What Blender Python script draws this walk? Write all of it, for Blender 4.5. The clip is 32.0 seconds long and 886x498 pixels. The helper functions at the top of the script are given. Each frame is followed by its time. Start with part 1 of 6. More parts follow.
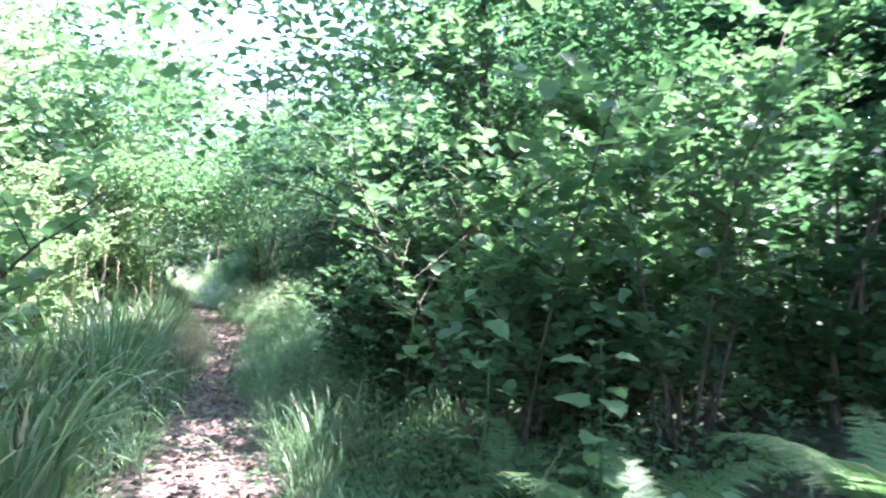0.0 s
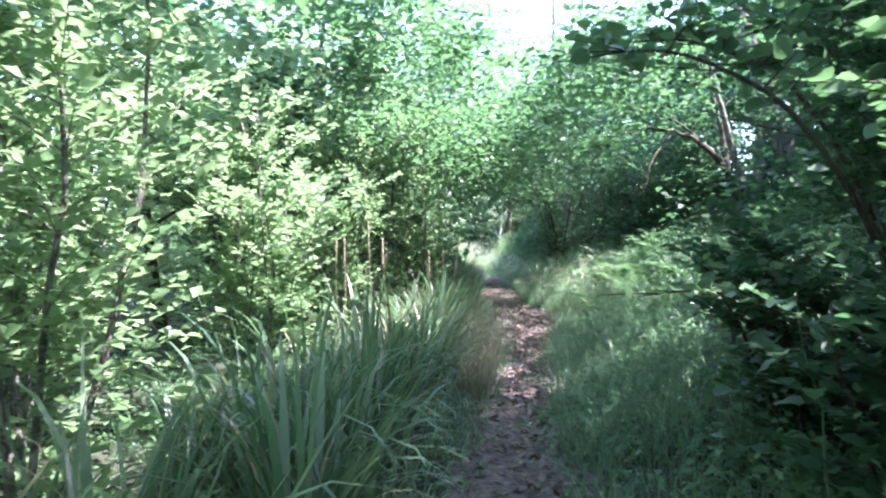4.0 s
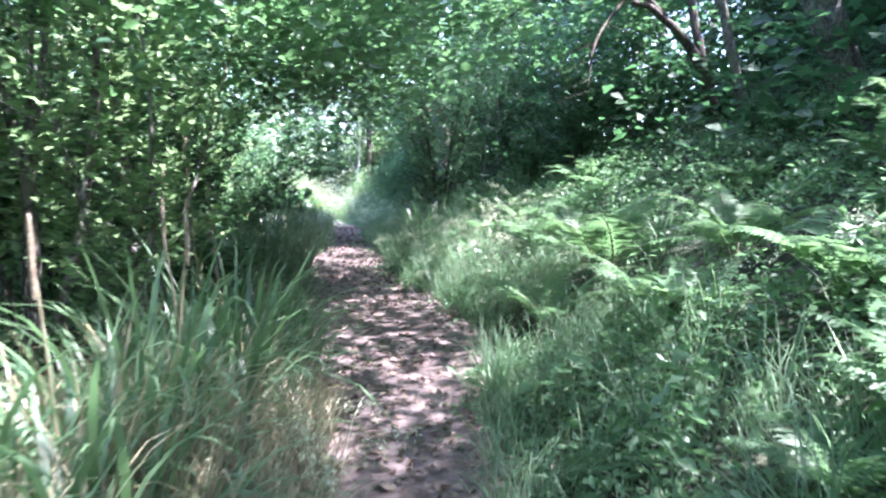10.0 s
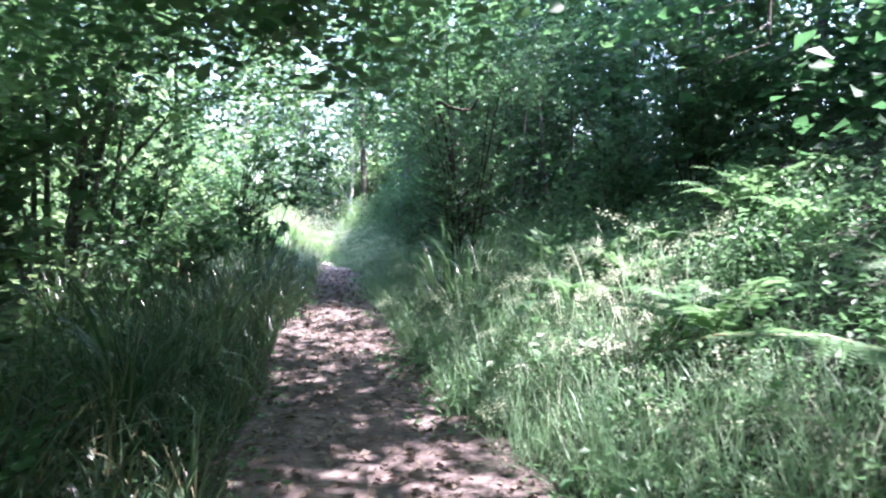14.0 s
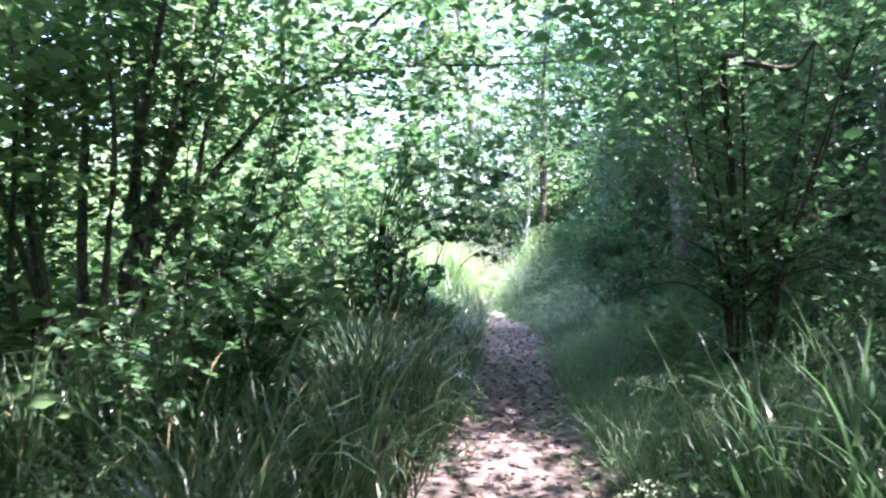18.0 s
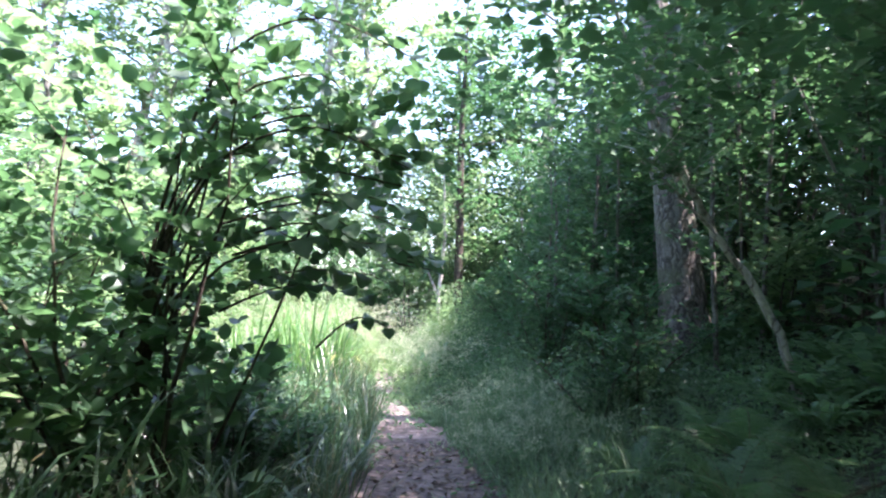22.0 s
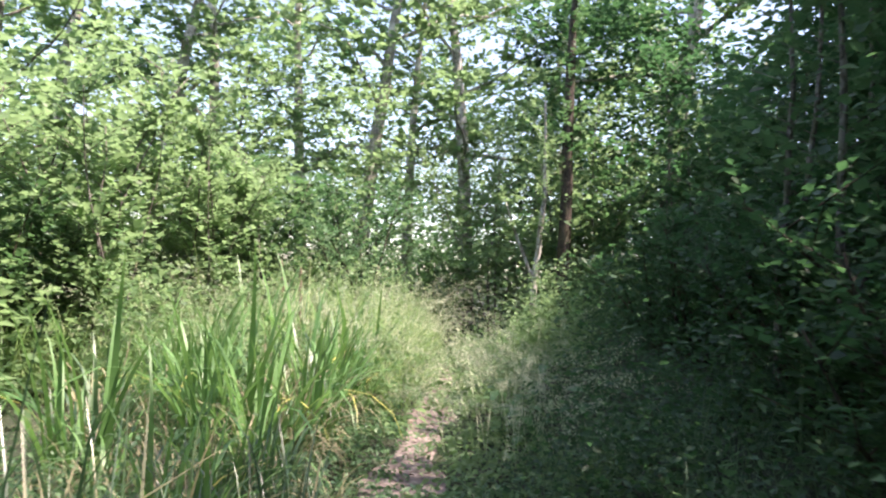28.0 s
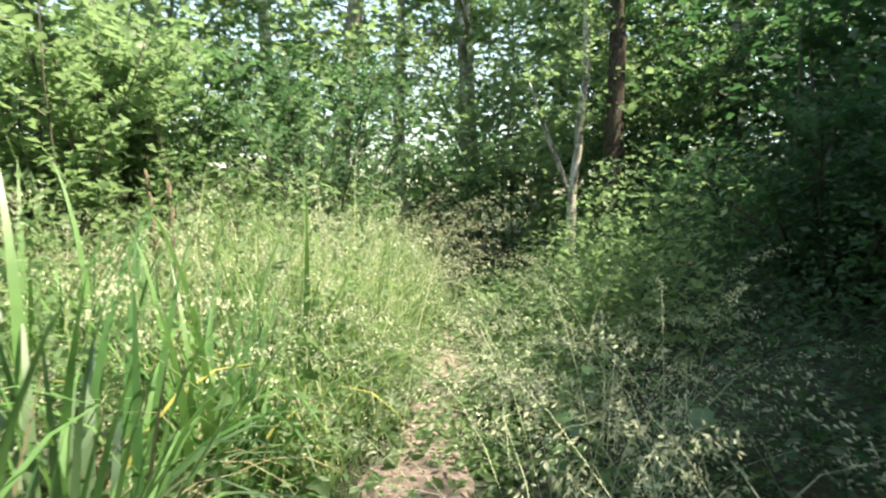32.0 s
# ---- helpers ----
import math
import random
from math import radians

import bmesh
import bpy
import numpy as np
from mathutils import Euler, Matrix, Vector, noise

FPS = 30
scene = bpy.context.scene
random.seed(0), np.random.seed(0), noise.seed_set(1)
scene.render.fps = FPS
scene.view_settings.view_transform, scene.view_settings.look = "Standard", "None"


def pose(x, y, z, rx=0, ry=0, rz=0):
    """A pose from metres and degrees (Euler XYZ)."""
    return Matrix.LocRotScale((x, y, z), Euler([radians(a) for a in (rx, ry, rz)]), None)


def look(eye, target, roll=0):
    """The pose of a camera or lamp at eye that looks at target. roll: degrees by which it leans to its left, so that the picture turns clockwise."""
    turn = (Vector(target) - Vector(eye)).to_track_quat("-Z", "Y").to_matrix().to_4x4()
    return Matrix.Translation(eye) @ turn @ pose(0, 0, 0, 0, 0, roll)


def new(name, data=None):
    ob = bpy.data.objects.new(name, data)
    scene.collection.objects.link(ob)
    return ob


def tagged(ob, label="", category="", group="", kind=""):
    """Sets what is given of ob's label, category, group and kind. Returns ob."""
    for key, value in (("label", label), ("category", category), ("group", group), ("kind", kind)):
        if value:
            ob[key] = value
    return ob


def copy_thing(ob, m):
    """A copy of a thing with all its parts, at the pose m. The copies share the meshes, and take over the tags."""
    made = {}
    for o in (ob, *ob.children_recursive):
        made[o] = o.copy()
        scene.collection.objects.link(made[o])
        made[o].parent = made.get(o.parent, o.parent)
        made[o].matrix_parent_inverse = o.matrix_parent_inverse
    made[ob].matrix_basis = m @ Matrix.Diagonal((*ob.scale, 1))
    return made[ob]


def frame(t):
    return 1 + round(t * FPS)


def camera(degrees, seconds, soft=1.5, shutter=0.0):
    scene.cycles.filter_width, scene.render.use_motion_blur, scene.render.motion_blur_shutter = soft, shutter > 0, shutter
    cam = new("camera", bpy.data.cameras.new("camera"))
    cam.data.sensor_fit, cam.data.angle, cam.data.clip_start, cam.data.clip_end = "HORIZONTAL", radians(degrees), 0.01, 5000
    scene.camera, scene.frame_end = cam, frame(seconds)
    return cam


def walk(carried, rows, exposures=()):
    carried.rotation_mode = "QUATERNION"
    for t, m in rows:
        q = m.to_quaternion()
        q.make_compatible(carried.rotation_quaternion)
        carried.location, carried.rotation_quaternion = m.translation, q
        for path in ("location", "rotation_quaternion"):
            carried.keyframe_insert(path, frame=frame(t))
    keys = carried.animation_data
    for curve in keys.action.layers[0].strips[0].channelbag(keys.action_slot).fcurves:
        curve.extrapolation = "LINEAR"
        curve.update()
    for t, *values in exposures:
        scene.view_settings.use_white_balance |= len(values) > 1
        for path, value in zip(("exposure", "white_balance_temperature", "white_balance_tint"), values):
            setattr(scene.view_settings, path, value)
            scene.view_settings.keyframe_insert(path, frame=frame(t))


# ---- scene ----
cam = camera(66.1, 32.0, soft=2.2, shutter=0.4)

EXPOSURES = [(0, 3.83, 5950, 29), (2, 3.68, 5850, 32), (5, 3.24, 5750, 30), (6, 3.48, 5650, 31), (7, 3.55, 5650, 31), (9, 3.48, 5650, 33), (11, 3.61, 5700, 30), (12, 3.6, 5750, 32), (13, 3.33, 5800, 32), (16, 3.68, 5900, 31), (17, 3.65, 5950, 31), (18, 3.4, 6050, 31), (19, 3.38, 6100, 31), (20, 3.26, 6150, 29), (22, 2.9, 6200, 29), (23, 3.04, 6200, 30), (24, 3.23, 6150, 30), (25, 3.37, 6100, 31), (26, 2.45, 6200, 30), (29, 1.88, 7600, 23), (30, 2.11, 7750, 20), (31, 2.1, 7850, 16), (32, 1.81, 7900, 9)]
PATH = [
    (0, (-0.375, -4.478, 1.465), (0.399, -2.637, 1.557), 2.9),
    (0.5, (-0.204, -3.949, 1.487), (0.488, -2.074, 1.552), 2.5),
    (1, (-0.067, -3.443, 1.501), (0.54, -1.537, 1.464), 1.7),
    (1.5, (0.003, -2.928, 1.512), (0.439, -0.978, 1.43), 0.7),
    (2, (-0.022, -2.401, 1.516), (0.105, -0.407, 1.434), -0.4),
    (2.5, (-0.063, -1.904, 1.512), (-0.034, 0.095, 1.446), -0.2),
    (4.5, (-0.07, -0.2, 1.479), (-0.112, 1.799, 1.464), 0.4),
    (5, (-0.053, 0.37, 1.499), (0.108, 2.363, 1.486), 1.1),
    (5.5, (0.016, 0.91, 1.504), (0.288, 2.891, 1.444), 1.1),
    (6, (0.108, 1.444, 1.521), (0.556, 3.392, 1.468), -0.1),
    (6.5, (0.186, 2.01, 1.539), (0.849, 3.895, 1.62), 0.0),
    (7, (0.254, 2.568, 1.553), (0.76, 4.498, 1.683), 0.1),
    (7.5, (0.33, 3.154, 1.534), (0.762, 5.106, 1.531), 1.5),
    (8, (0.409, 3.788, 1.494), (0.744, 5.76, 1.45), 1.5),
    (8.5, (0.457, 4.379, 1.481), (0.775, 6.353, 1.479), 1.6),
    (9, (0.472, 4.909, 1.481), (1.071, 6.817, 1.443), 0.5),
    (9.5, (0.48, 5.461, 1.48), (0.804, 7.422, 1.261), -0.9),
    (10, (0.528, 6.059, 1.479), (0.891, 8.015, 1.271), -0.2),
    (10.5, (0.621, 6.673, 1.468), (1.1, 8.605, 1.273), 1.0),
    (11, (0.686, 7.279, 1.447), (1.12, 9.222, 1.257), 1.7),
    (11.5, (0.719, 7.862, 1.449), (0.995, 9.83, 1.223), 1.9),
    (12, (0.758, 8.447, 1.474), (0.99, 10.426, 1.304), 0.5),
    (12.5, (0.797, 9.012, 1.47), (1.14, 10.979, 1.356), 1.4),
    (13, (0.816, 9.531, 1.443), (1.118, 11.507, 1.4), 0.7),
    (13.5, (0.833, 10.082, 1.415), (1.19, 12.049, 1.349), 0.1),
    (15.5, (0.714, 12.376, 1.534), (1.116, 14.321, 1.297), -0.7),
    (16, (0.76, 12.928, 1.56), (0.945, 14.912, 1.38), -1.1),
    (16.5, (0.826, 13.485, 1.566), (0.97, 15.476, 1.445), -0.9),
    (17, (0.849, 14.046, 1.563), (0.782, 16.045, 1.573), 0.6),
    (17.5, (0.852, 14.618, 1.575), (0.748, 16.615, 1.564), 1.6),
    (18, (0.866, 15.203, 1.6), (0.76, 17.2, 1.561), 0.8),
    (18.5, (0.902, 15.785, 1.607), (0.898, 17.785, 1.589), 1.1),
    (19, (0.965, 16.363, 1.603), (1.126, 18.357, 1.638), 2.1),
    (19.5, (1.01, 16.916, 1.6), (1.122, 18.91, 1.704), 3.1),
    (20, (1.055, 17.434, 1.591), (1.244, 19.424, 1.651), 3.9),
    (20.5, (1.087, 17.973, 1.569), (1.158, 19.971, 1.63), 3.6),
    (21, (1.067, 18.542, 1.54), (1.076, 20.542, 1.566), 3.3),
    (21.5, (1.052, 19.126, 1.526), (1.224, 21.118, 1.484), 1.9),
    (22, (1.045, 19.731, 1.53), (1.203, 21.719, 1.677), 2.1),
    (22.5, (1.039, 20.347, 1.527), (1.346, 22.318, 1.672), 2.0),
    (23, (1.072, 20.961, 1.52), (1.525, 22.908, 1.554), 1.3),
    (23.5, (1.194, 21.569, 1.511), (1.72, 23.496, 1.594), 1.1),
    (24, (1.4, 22.139, 1.497), (2.017, 24.04, 1.575), 0.7),
    (24.5, (1.564, 22.622, 1.497), (2.248, 24.498, 1.615), 1.1),
    (25, (1.669, 23.05, 1.512), (2.363, 24.925, 1.575), 0.9),
    (25.5, (1.755, 23.462, 1.529), (2.107, 25.427, 1.644), 1.2),
    (26, (1.779, 23.88, 1.52), (1.944, 25.865, 1.699), 1.4),
    (26.5, (1.749, 24.332, 1.477), (1.71, 26.326, 1.62), 2.0),
    (28.5, (1.502, 26.328, 1.464), (1.371, 28.323, 1.521), 3.4),
    (29, (1.45, 26.835, 1.485), (1.459, 28.834, 1.44), 0.5),
    (29.5, (1.474, 27.328, 1.494), (1.467, 29.328, 1.501), 1.6),
    (30, (1.492, 27.798, 1.496), (1.674, 29.789, 1.462), 1.6),
    (30.5, (1.479, 28.336, 1.501), (1.684, 30.321, 1.37), 0.4),
    (31, (1.468, 28.919, 1.504), (1.479, 30.915, 1.379), 1.3),
    (31.5, (1.42, 29.462, 1.494), (1.264, 31.454, 1.412), 1.3),
    (32, (1.362, 29.964, 1.475), (1.233, 31.955, 1.333), 1.6),
]
walk(cam, [(t, look(eye, target, roll)) for t, eye, target, roll in PATH], EXPOSURES)

# ---- world, sun ----
SUN_EL, SUN_AZ = radians(61), radians(14)
sun_way = Vector((math.cos(SUN_EL) * math.cos(SUN_AZ), -math.cos(SUN_EL) * math.sin(SUN_AZ), math.sin(SUN_EL)))
world = bpy.data.worlds.new("sky")
scene.world = world
world.use_nodes = True
wn = world.node_tree.nodes
sky = wn.new("ShaderNodeTexSky")
sky.sky_type, sky.sun_disc = "NISHITA", False
sky.sun_elevation, sky.sun_rotation = SUN_EL, radians(104)
sky.air_density, sky.dust_density = 1.0, 1.5
wn["Background"].inputs["Strength"].default_value = 0.15
world.node_tree.links.new(sky.outputs[0], wn["Background"].inputs[0])
sun_data = bpy.data.lights.new("sun", "SUN")
sun_data.energy, sun_data.angle, sun_data.color = 4.2, radians(0.9), (1.0, 0.95, 0.86)
sun = new("sun", sun_data)
sun.matrix_world = look(sun_way * 60, (0, 0, 0))


# ---- materials ----
def start_material(name):
    m = bpy.data.materials.new(name)
    m.use_nodes = True
    nodes, links = m.node_tree.nodes, m.node_tree.links
    return m, nodes, links, nodes["Principled BSDF"]


def ramp(nodes, stops):
    node = nodes.new("ShaderNodeValToRGB")
    el = node.color_ramp.elements
    while len(el) < len(stops):
        el.new(0.5)
    for e, (at, col) in zip(el, stops):
        e.position, e.color = at, (*col, 1)
    return node


def leaf_material(name, dark, mid, light, through_col, thin=0.35, rough=0.46, vein=60.0, gloss=0.4, dry=None):
    """Leaves: each one a little different, with a faint mottle, and light passing through."""
    m, nodes, links, bsdf = start_material(name)
    dark, mid, light, through_col = (tuple(0.9 * c + 0.1 * sum(col) / 3 for c in col) for col in (dark, mid, light, through_col))
    geo = nodes.new("ShaderNodeNewGeometry")
    cols = ramp(nodes, [(0.0, dark), (0.45, mid), (0.9, light), (1.0, tuple(min(1, c * 1.25) for c in light))] if dry is None else [(0.0, dark), (0.4, mid), (0.76, light), (0.84, dry), (1.0, tuple(c * 1.3 for c in dry))])
    links.new(geo.outputs["Random Per Island"], cols.inputs[0])
    tex = nodes.new("ShaderNodeTexCoord")
    mott = nodes.new("ShaderNodeTexNoise")
    mott.inputs["Scale"].default_value, mott.inputs["Detail"].default_value = vein, 2.0
    links.new(tex.outputs["Object"], mott.inputs["Vector"])
    big = nodes.new("ShaderNodeTexNoise")
    big.inputs["Scale"].default_value = 0.9
    links.new(tex.outputs["Object"], big.inputs["Vector"])
    mix = nodes.new("ShaderNodeMix")
    mix.data_type, mix.blend_type = "RGBA", "MULTIPLY"
    tone = ramp(nodes, [(0.25, (0.72, 0.78, 0.72)), (0.75, (1.15, 1.1, 1.0))])
    add = nodes.new("ShaderNodeMath")
    add.operation, add.inputs[1].default_value = "MULTIPLY_ADD", 0.5
    half = nodes.new("ShaderNodeMath")
    half.operation, half.inputs[1].default_value = "MULTIPLY", 0.5
    links.new(big.outputs[0], half.inputs[0])
    links.new(mott.outputs[0], add.inputs[0])
    links.new(half.outputs[0], add.inputs[2])
    links.new(add.outputs[0], tone.inputs[0])
    mix.inputs["Factor"].default_value = 1.0
    links.new(cols.outputs[0], mix.inputs["A"])
    links.new(tone.outputs[0], mix.inputs["B"])
    links.new(mix.outputs["Result"], bsdf.inputs["Base Color"])
    bsdf.inputs["Roughness"].default_value = rough
    bsdf.inputs["Specular IOR Level"].default_value = gloss
    trans = nodes.new("ShaderNodeBsdfTranslucent")
    trans.inputs["Color"].default_value = (*through_col, 1)
    both = nodes.new("ShaderNodeMixShader")
    both.inputs[0].default_value = thin
    links.new(bsdf.outputs[0], both.inputs[1])
    links.new(trans.outputs[0], both.inputs[2])
    links.new(both.outputs[0], nodes["Material Output"].inputs["Surface"])
    return m


def bark_material(name, dark, light, moss=None, scale=6.0, relief=0.5):
    m, nodes, links, bsdf = start_material(name)
    tex = nodes.new("ShaderNodeTexCoord")
    stretch = nodes.new("ShaderNodeMapping")
    stretch.inputs["Scale"].default_value = (1, 1, 0.2)
    links.new(tex.outputs["Object"], stretch.inputs["Vector"])
    bend = nodes.new("ShaderNodeTexNoise")
    bend.inputs["Scale"].default_value, bend.inputs["Detail"].default_value = 4.0, 6.0
    links.new(tex.outputs["Object"], bend.inputs["Vector"])
    shift = nodes.new("ShaderNodeVectorMath")
    shift.operation = "MULTIPLY_ADD"
    shift.inputs[1].default_value = (0.3, 0.3, 0.3)
    links.new(bend.outputs["Color"], shift.inputs[0])
    links.new(stretch.outputs[0], shift.inputs[2])
    ridge = nodes.new("ShaderNodeTexVoronoi")
    ridge.feature, ridge.inputs["Scale"].default_value = "DISTANCE_TO_EDGE", scale * 2.4
    links.new(shift.outputs[0], ridge.inputs["Vector"])
    grain = nodes.new("ShaderNodeTexNoise")
    grain.inputs["Scale"].default_value, grain.inputs["Detail"].default_value = scale * 3, 8.0
    links.new(shift.outputs[0], grain.inputs["Vector"])
    blotch = nodes.new("ShaderNodeTexNoise")
    blotch.inputs["Scale"].default_value, blotch.inputs["Detail"].default_value = 2.2, 4.0
    links.new(tex.outputs["Object"], blotch.inputs["Vector"])
    cols = ramp(nodes, [(0.3, dark), (0.7, light)])
    links.new(grain.outputs[0], cols.inputs[0])
    mix = nodes.new("ShaderNodeMix")
    mix.data_type = "RGBA"
    where = ramp(nodes, [(0.5, (0, 0, 0)), (0.68, (1, 1, 1))])
    links.new(blotch.outputs[0], where.inputs[0])
    links.new(where.outputs[0], mix.inputs["Factor"])
    cracks = nodes.new("ShaderNodeMix")
    cracks.data_type, cracks.blend_type = "RGBA", "MULTIPLY"
    cracks.inputs["Factor"].default_value = 1.0
    deep = ramp(nodes, [(0.0, (0.3, 0.27, 0.25)), (0.16, (1, 1, 1))])
    links.new(ridge.outputs["Distance"], deep.inputs[0])
    links.new(cols.outputs[0], cracks.inputs["A"])
    links.new(deep.outputs[0], cracks.inputs["B"])
    links.new(cracks.outputs["Result"], mix.inputs["A"])
    mix.inputs["B"].default_value = (*(moss or tuple(c * 1.5 for c in light)), 1)
    links.new(mix.outputs["Result"], bsdf.inputs["Base Color"])
    bsdf.inputs["Roughness"].default_value = 0.85
    bump = nodes.new("ShaderNodeBump")
    bump.inputs["Strength"].default_value, bump.inputs["Distance"].default_value = relief, 0.03
    high = nodes.new("ShaderNodeMath")
    high.operation = "MULTIPLY_ADD"
    high.inputs[1].default_value = 1.5
    links.new(ridge.outputs["Distance"], high.inputs[0])
    links.new(grain.outputs[0], high.inputs[2])
    links.new(high.outputs[0], bump.inputs["Height"])
    links.new(bump.outputs[0], bsdf.inputs["Normal"])
    return m


def soil_material(name, a, b, c, scale, relief):
    m, nodes, links, bsdf = start_material(name)
    tex = nodes.new("ShaderNodeTexCoord")
    fine = nodes.new("ShaderNodeTexNoise")
    fine.inputs["Scale"].default_value, fine.inputs["Detail"].default_value = scale * 8, 10.0
    wide = nodes.new("ShaderNodeTexNoise")
    wide.inputs["Scale"].default_value, wide.inputs["Detail"].default_value = scale, 5.0
    crumb = nodes.new("ShaderNodeTexVoronoi")
    crumb.inputs["Scale"].default_value = scale * 14
    for n in (fine, wide, crumb):
        links.new(tex.outputs["Object"], n.inputs["Vector"])
    cols = ramp(nodes, [(0.32, a), (0.55, b), (0.78, c)])
    links.new(fine.outputs[0], cols.inputs[0])
    mix = nodes.new("ShaderNodeMix")
    mix.data_type, mix.blend_type = "RGBA", "MULTIPLY"
    mix.inputs["Factor"].default_value = 1.0
    tone = ramp(nodes, [(0.35, (0.7, 0.66, 0.64)), (0.65, (1.1, 1.08, 1.06))])
    links.new(wide.outputs[0], tone.inputs[0])
    links.new(cols.outputs[0], mix.inputs["A"])
    links.new(tone.outputs[0], mix.inputs["B"])
    links.new(mix.outputs["Result"], bsdf.inputs["Base Color"])
    bsdf.inputs["Roughness"].default_value = 0.9
    bump = nodes.new("ShaderNodeBump")
    bump.inputs["Strength"].default_value, bump.inputs["Distance"].default_value = relief, 0.04
    high = nodes.new("ShaderNodeMath")
    high.operation = "ADD"
    links.new(fine.outputs[0], high.inputs[0])
    links.new(crumb.outputs["Distance"], high.inputs[1])
    links.new(high.outputs[0], bump.inputs["Height"])
    links.new(bump.outputs[0], bsdf.inputs["Normal"])
    return m


HAZEL = leaf_material("hazel_leaf", (0.036, 0.09, 0.052), (0.058, 0.13, 0.073), (0.094, 0.178, 0.096), (0.14, 0.33, 0.11), 0.36, 0.4, 60.0, 0.55)
# Leaf green darkened so that its colour carries the wood's shade.
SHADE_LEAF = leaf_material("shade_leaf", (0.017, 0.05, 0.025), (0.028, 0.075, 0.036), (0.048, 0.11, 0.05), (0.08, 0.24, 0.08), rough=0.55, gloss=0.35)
# Paler leaf green: sunlight on hazels and clearing is put into the colour.
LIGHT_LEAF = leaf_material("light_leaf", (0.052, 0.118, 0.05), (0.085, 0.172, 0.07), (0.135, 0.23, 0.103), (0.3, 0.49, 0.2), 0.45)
HOLLY = leaf_material("dark_leaf", (0.047, 0.114, 0.065), (0.073, 0.163, 0.087), (0.112, 0.218, 0.111), (0.169, 0.39, 0.156), 0.3, 0.45)
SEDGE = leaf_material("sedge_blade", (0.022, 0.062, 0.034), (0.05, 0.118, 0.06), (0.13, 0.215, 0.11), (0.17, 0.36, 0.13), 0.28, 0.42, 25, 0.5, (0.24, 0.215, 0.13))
FLAG = leaf_material("flag_blade", (0.024, 0.075, 0.028), (0.061, 0.176, 0.057), (0.16, 0.32, 0.104), (0.213, 0.475, 0.1), 0.28, 0.42, 25, 0.45, (0.34, 0.32, 0.1))
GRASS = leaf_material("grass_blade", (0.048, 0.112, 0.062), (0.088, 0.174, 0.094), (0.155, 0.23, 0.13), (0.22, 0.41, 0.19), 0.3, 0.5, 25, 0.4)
# Sedge again, its blades darkened in place of shade under the trees.
SHADED_SEDGE = leaf_material("shaded_sedge_blade", (0.02, 0.056, 0.031), (0.038, 0.09, 0.047), (0.085, 0.145, 0.075), (0.1, 0.24, 0.085), 0.25, 0.32, 25, 0.65, (0.17, 0.155, 0.095))
STRAW = leaf_material("dry_grass", (0.15, 0.135, 0.082), (0.25, 0.225, 0.145), (0.37, 0.34, 0.235), (0.3, 0.28, 0.16), 0.3, 0.6, 25)
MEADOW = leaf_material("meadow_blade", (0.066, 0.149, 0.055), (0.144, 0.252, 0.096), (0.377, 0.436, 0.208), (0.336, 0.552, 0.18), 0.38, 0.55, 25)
FERN = leaf_material("fern_leaf", (0.042, 0.11, 0.05), (0.07, 0.16, 0.068), (0.10, 0.20, 0.085), (0.22, 0.44, 0.16), 0.35, 0.5, 40)
RACHIS = leaf_material("fern_midrib", (0.1, 0.12, 0.05), (0.15, 0.15, 0.07), (0.2, 0.19, 0.1), (0.1, 0.14, 0.05), 0.1, 0.5, 40)
HERB = leaf_material("herb_leaf", (0.042, 0.105, 0.055), (0.068, 0.15, 0.074), (0.11, 0.205, 0.095), (0.18, 0.4, 0.15), 0.35, 0.42, 50)
LITTER = leaf_material("dead_leaf", (0.07, 0.045, 0.034), (0.12, 0.085, 0.066), (0.2, 0.155, 0.125), (0.16, 0.11, 0.07), 0.1, 0.7, 50)
BARK = bark_material("grey_bark", (0.09, 0.08, 0.072), (0.27, 0.245, 0.225), (0.12, 0.125, 0.08), 5.0, 0.8)
BARK_PALE = bark_material("pale_bark", (0.26, 0.24, 0.21), (0.58, 0.54, 0.48), (0.64, 0.61, 0.56), 5.0, 0.4)
BARK_DARK = bark_material("brown_bark", (0.035, 0.026, 0.02), (0.10, 0.075, 0.055), (0.07, 0.07, 0.035))
PATH_SOIL = soil_material("path_soil", (0.07, 0.055, 0.051), (0.128, 0.1, 0.094), (0.23, 0.187, 0.175), 1.1, 0.6)
# Path soil made paler: the open stretch's sunlight is in this colour.
SUNLIT_SOIL = soil_material("sunlit_path_soil", (0.13, 0.105, 0.095), (0.23, 0.19, 0.175), (0.38, 0.325, 0.3), 1.1, 0.6)
FOREST_SOIL = soil_material("forest_soil", (0.018, 0.022, 0.012), (0.03, 0.048, 0.022), (0.07, 0.06, 0.038), 1.6, 0.9)
CATTAIL = soil_material("seed_head", (0.2, 0.17, 0.115), (0.32, 0.27, 0.19), (0.44, 0.38, 0.28), 20, 0.5)


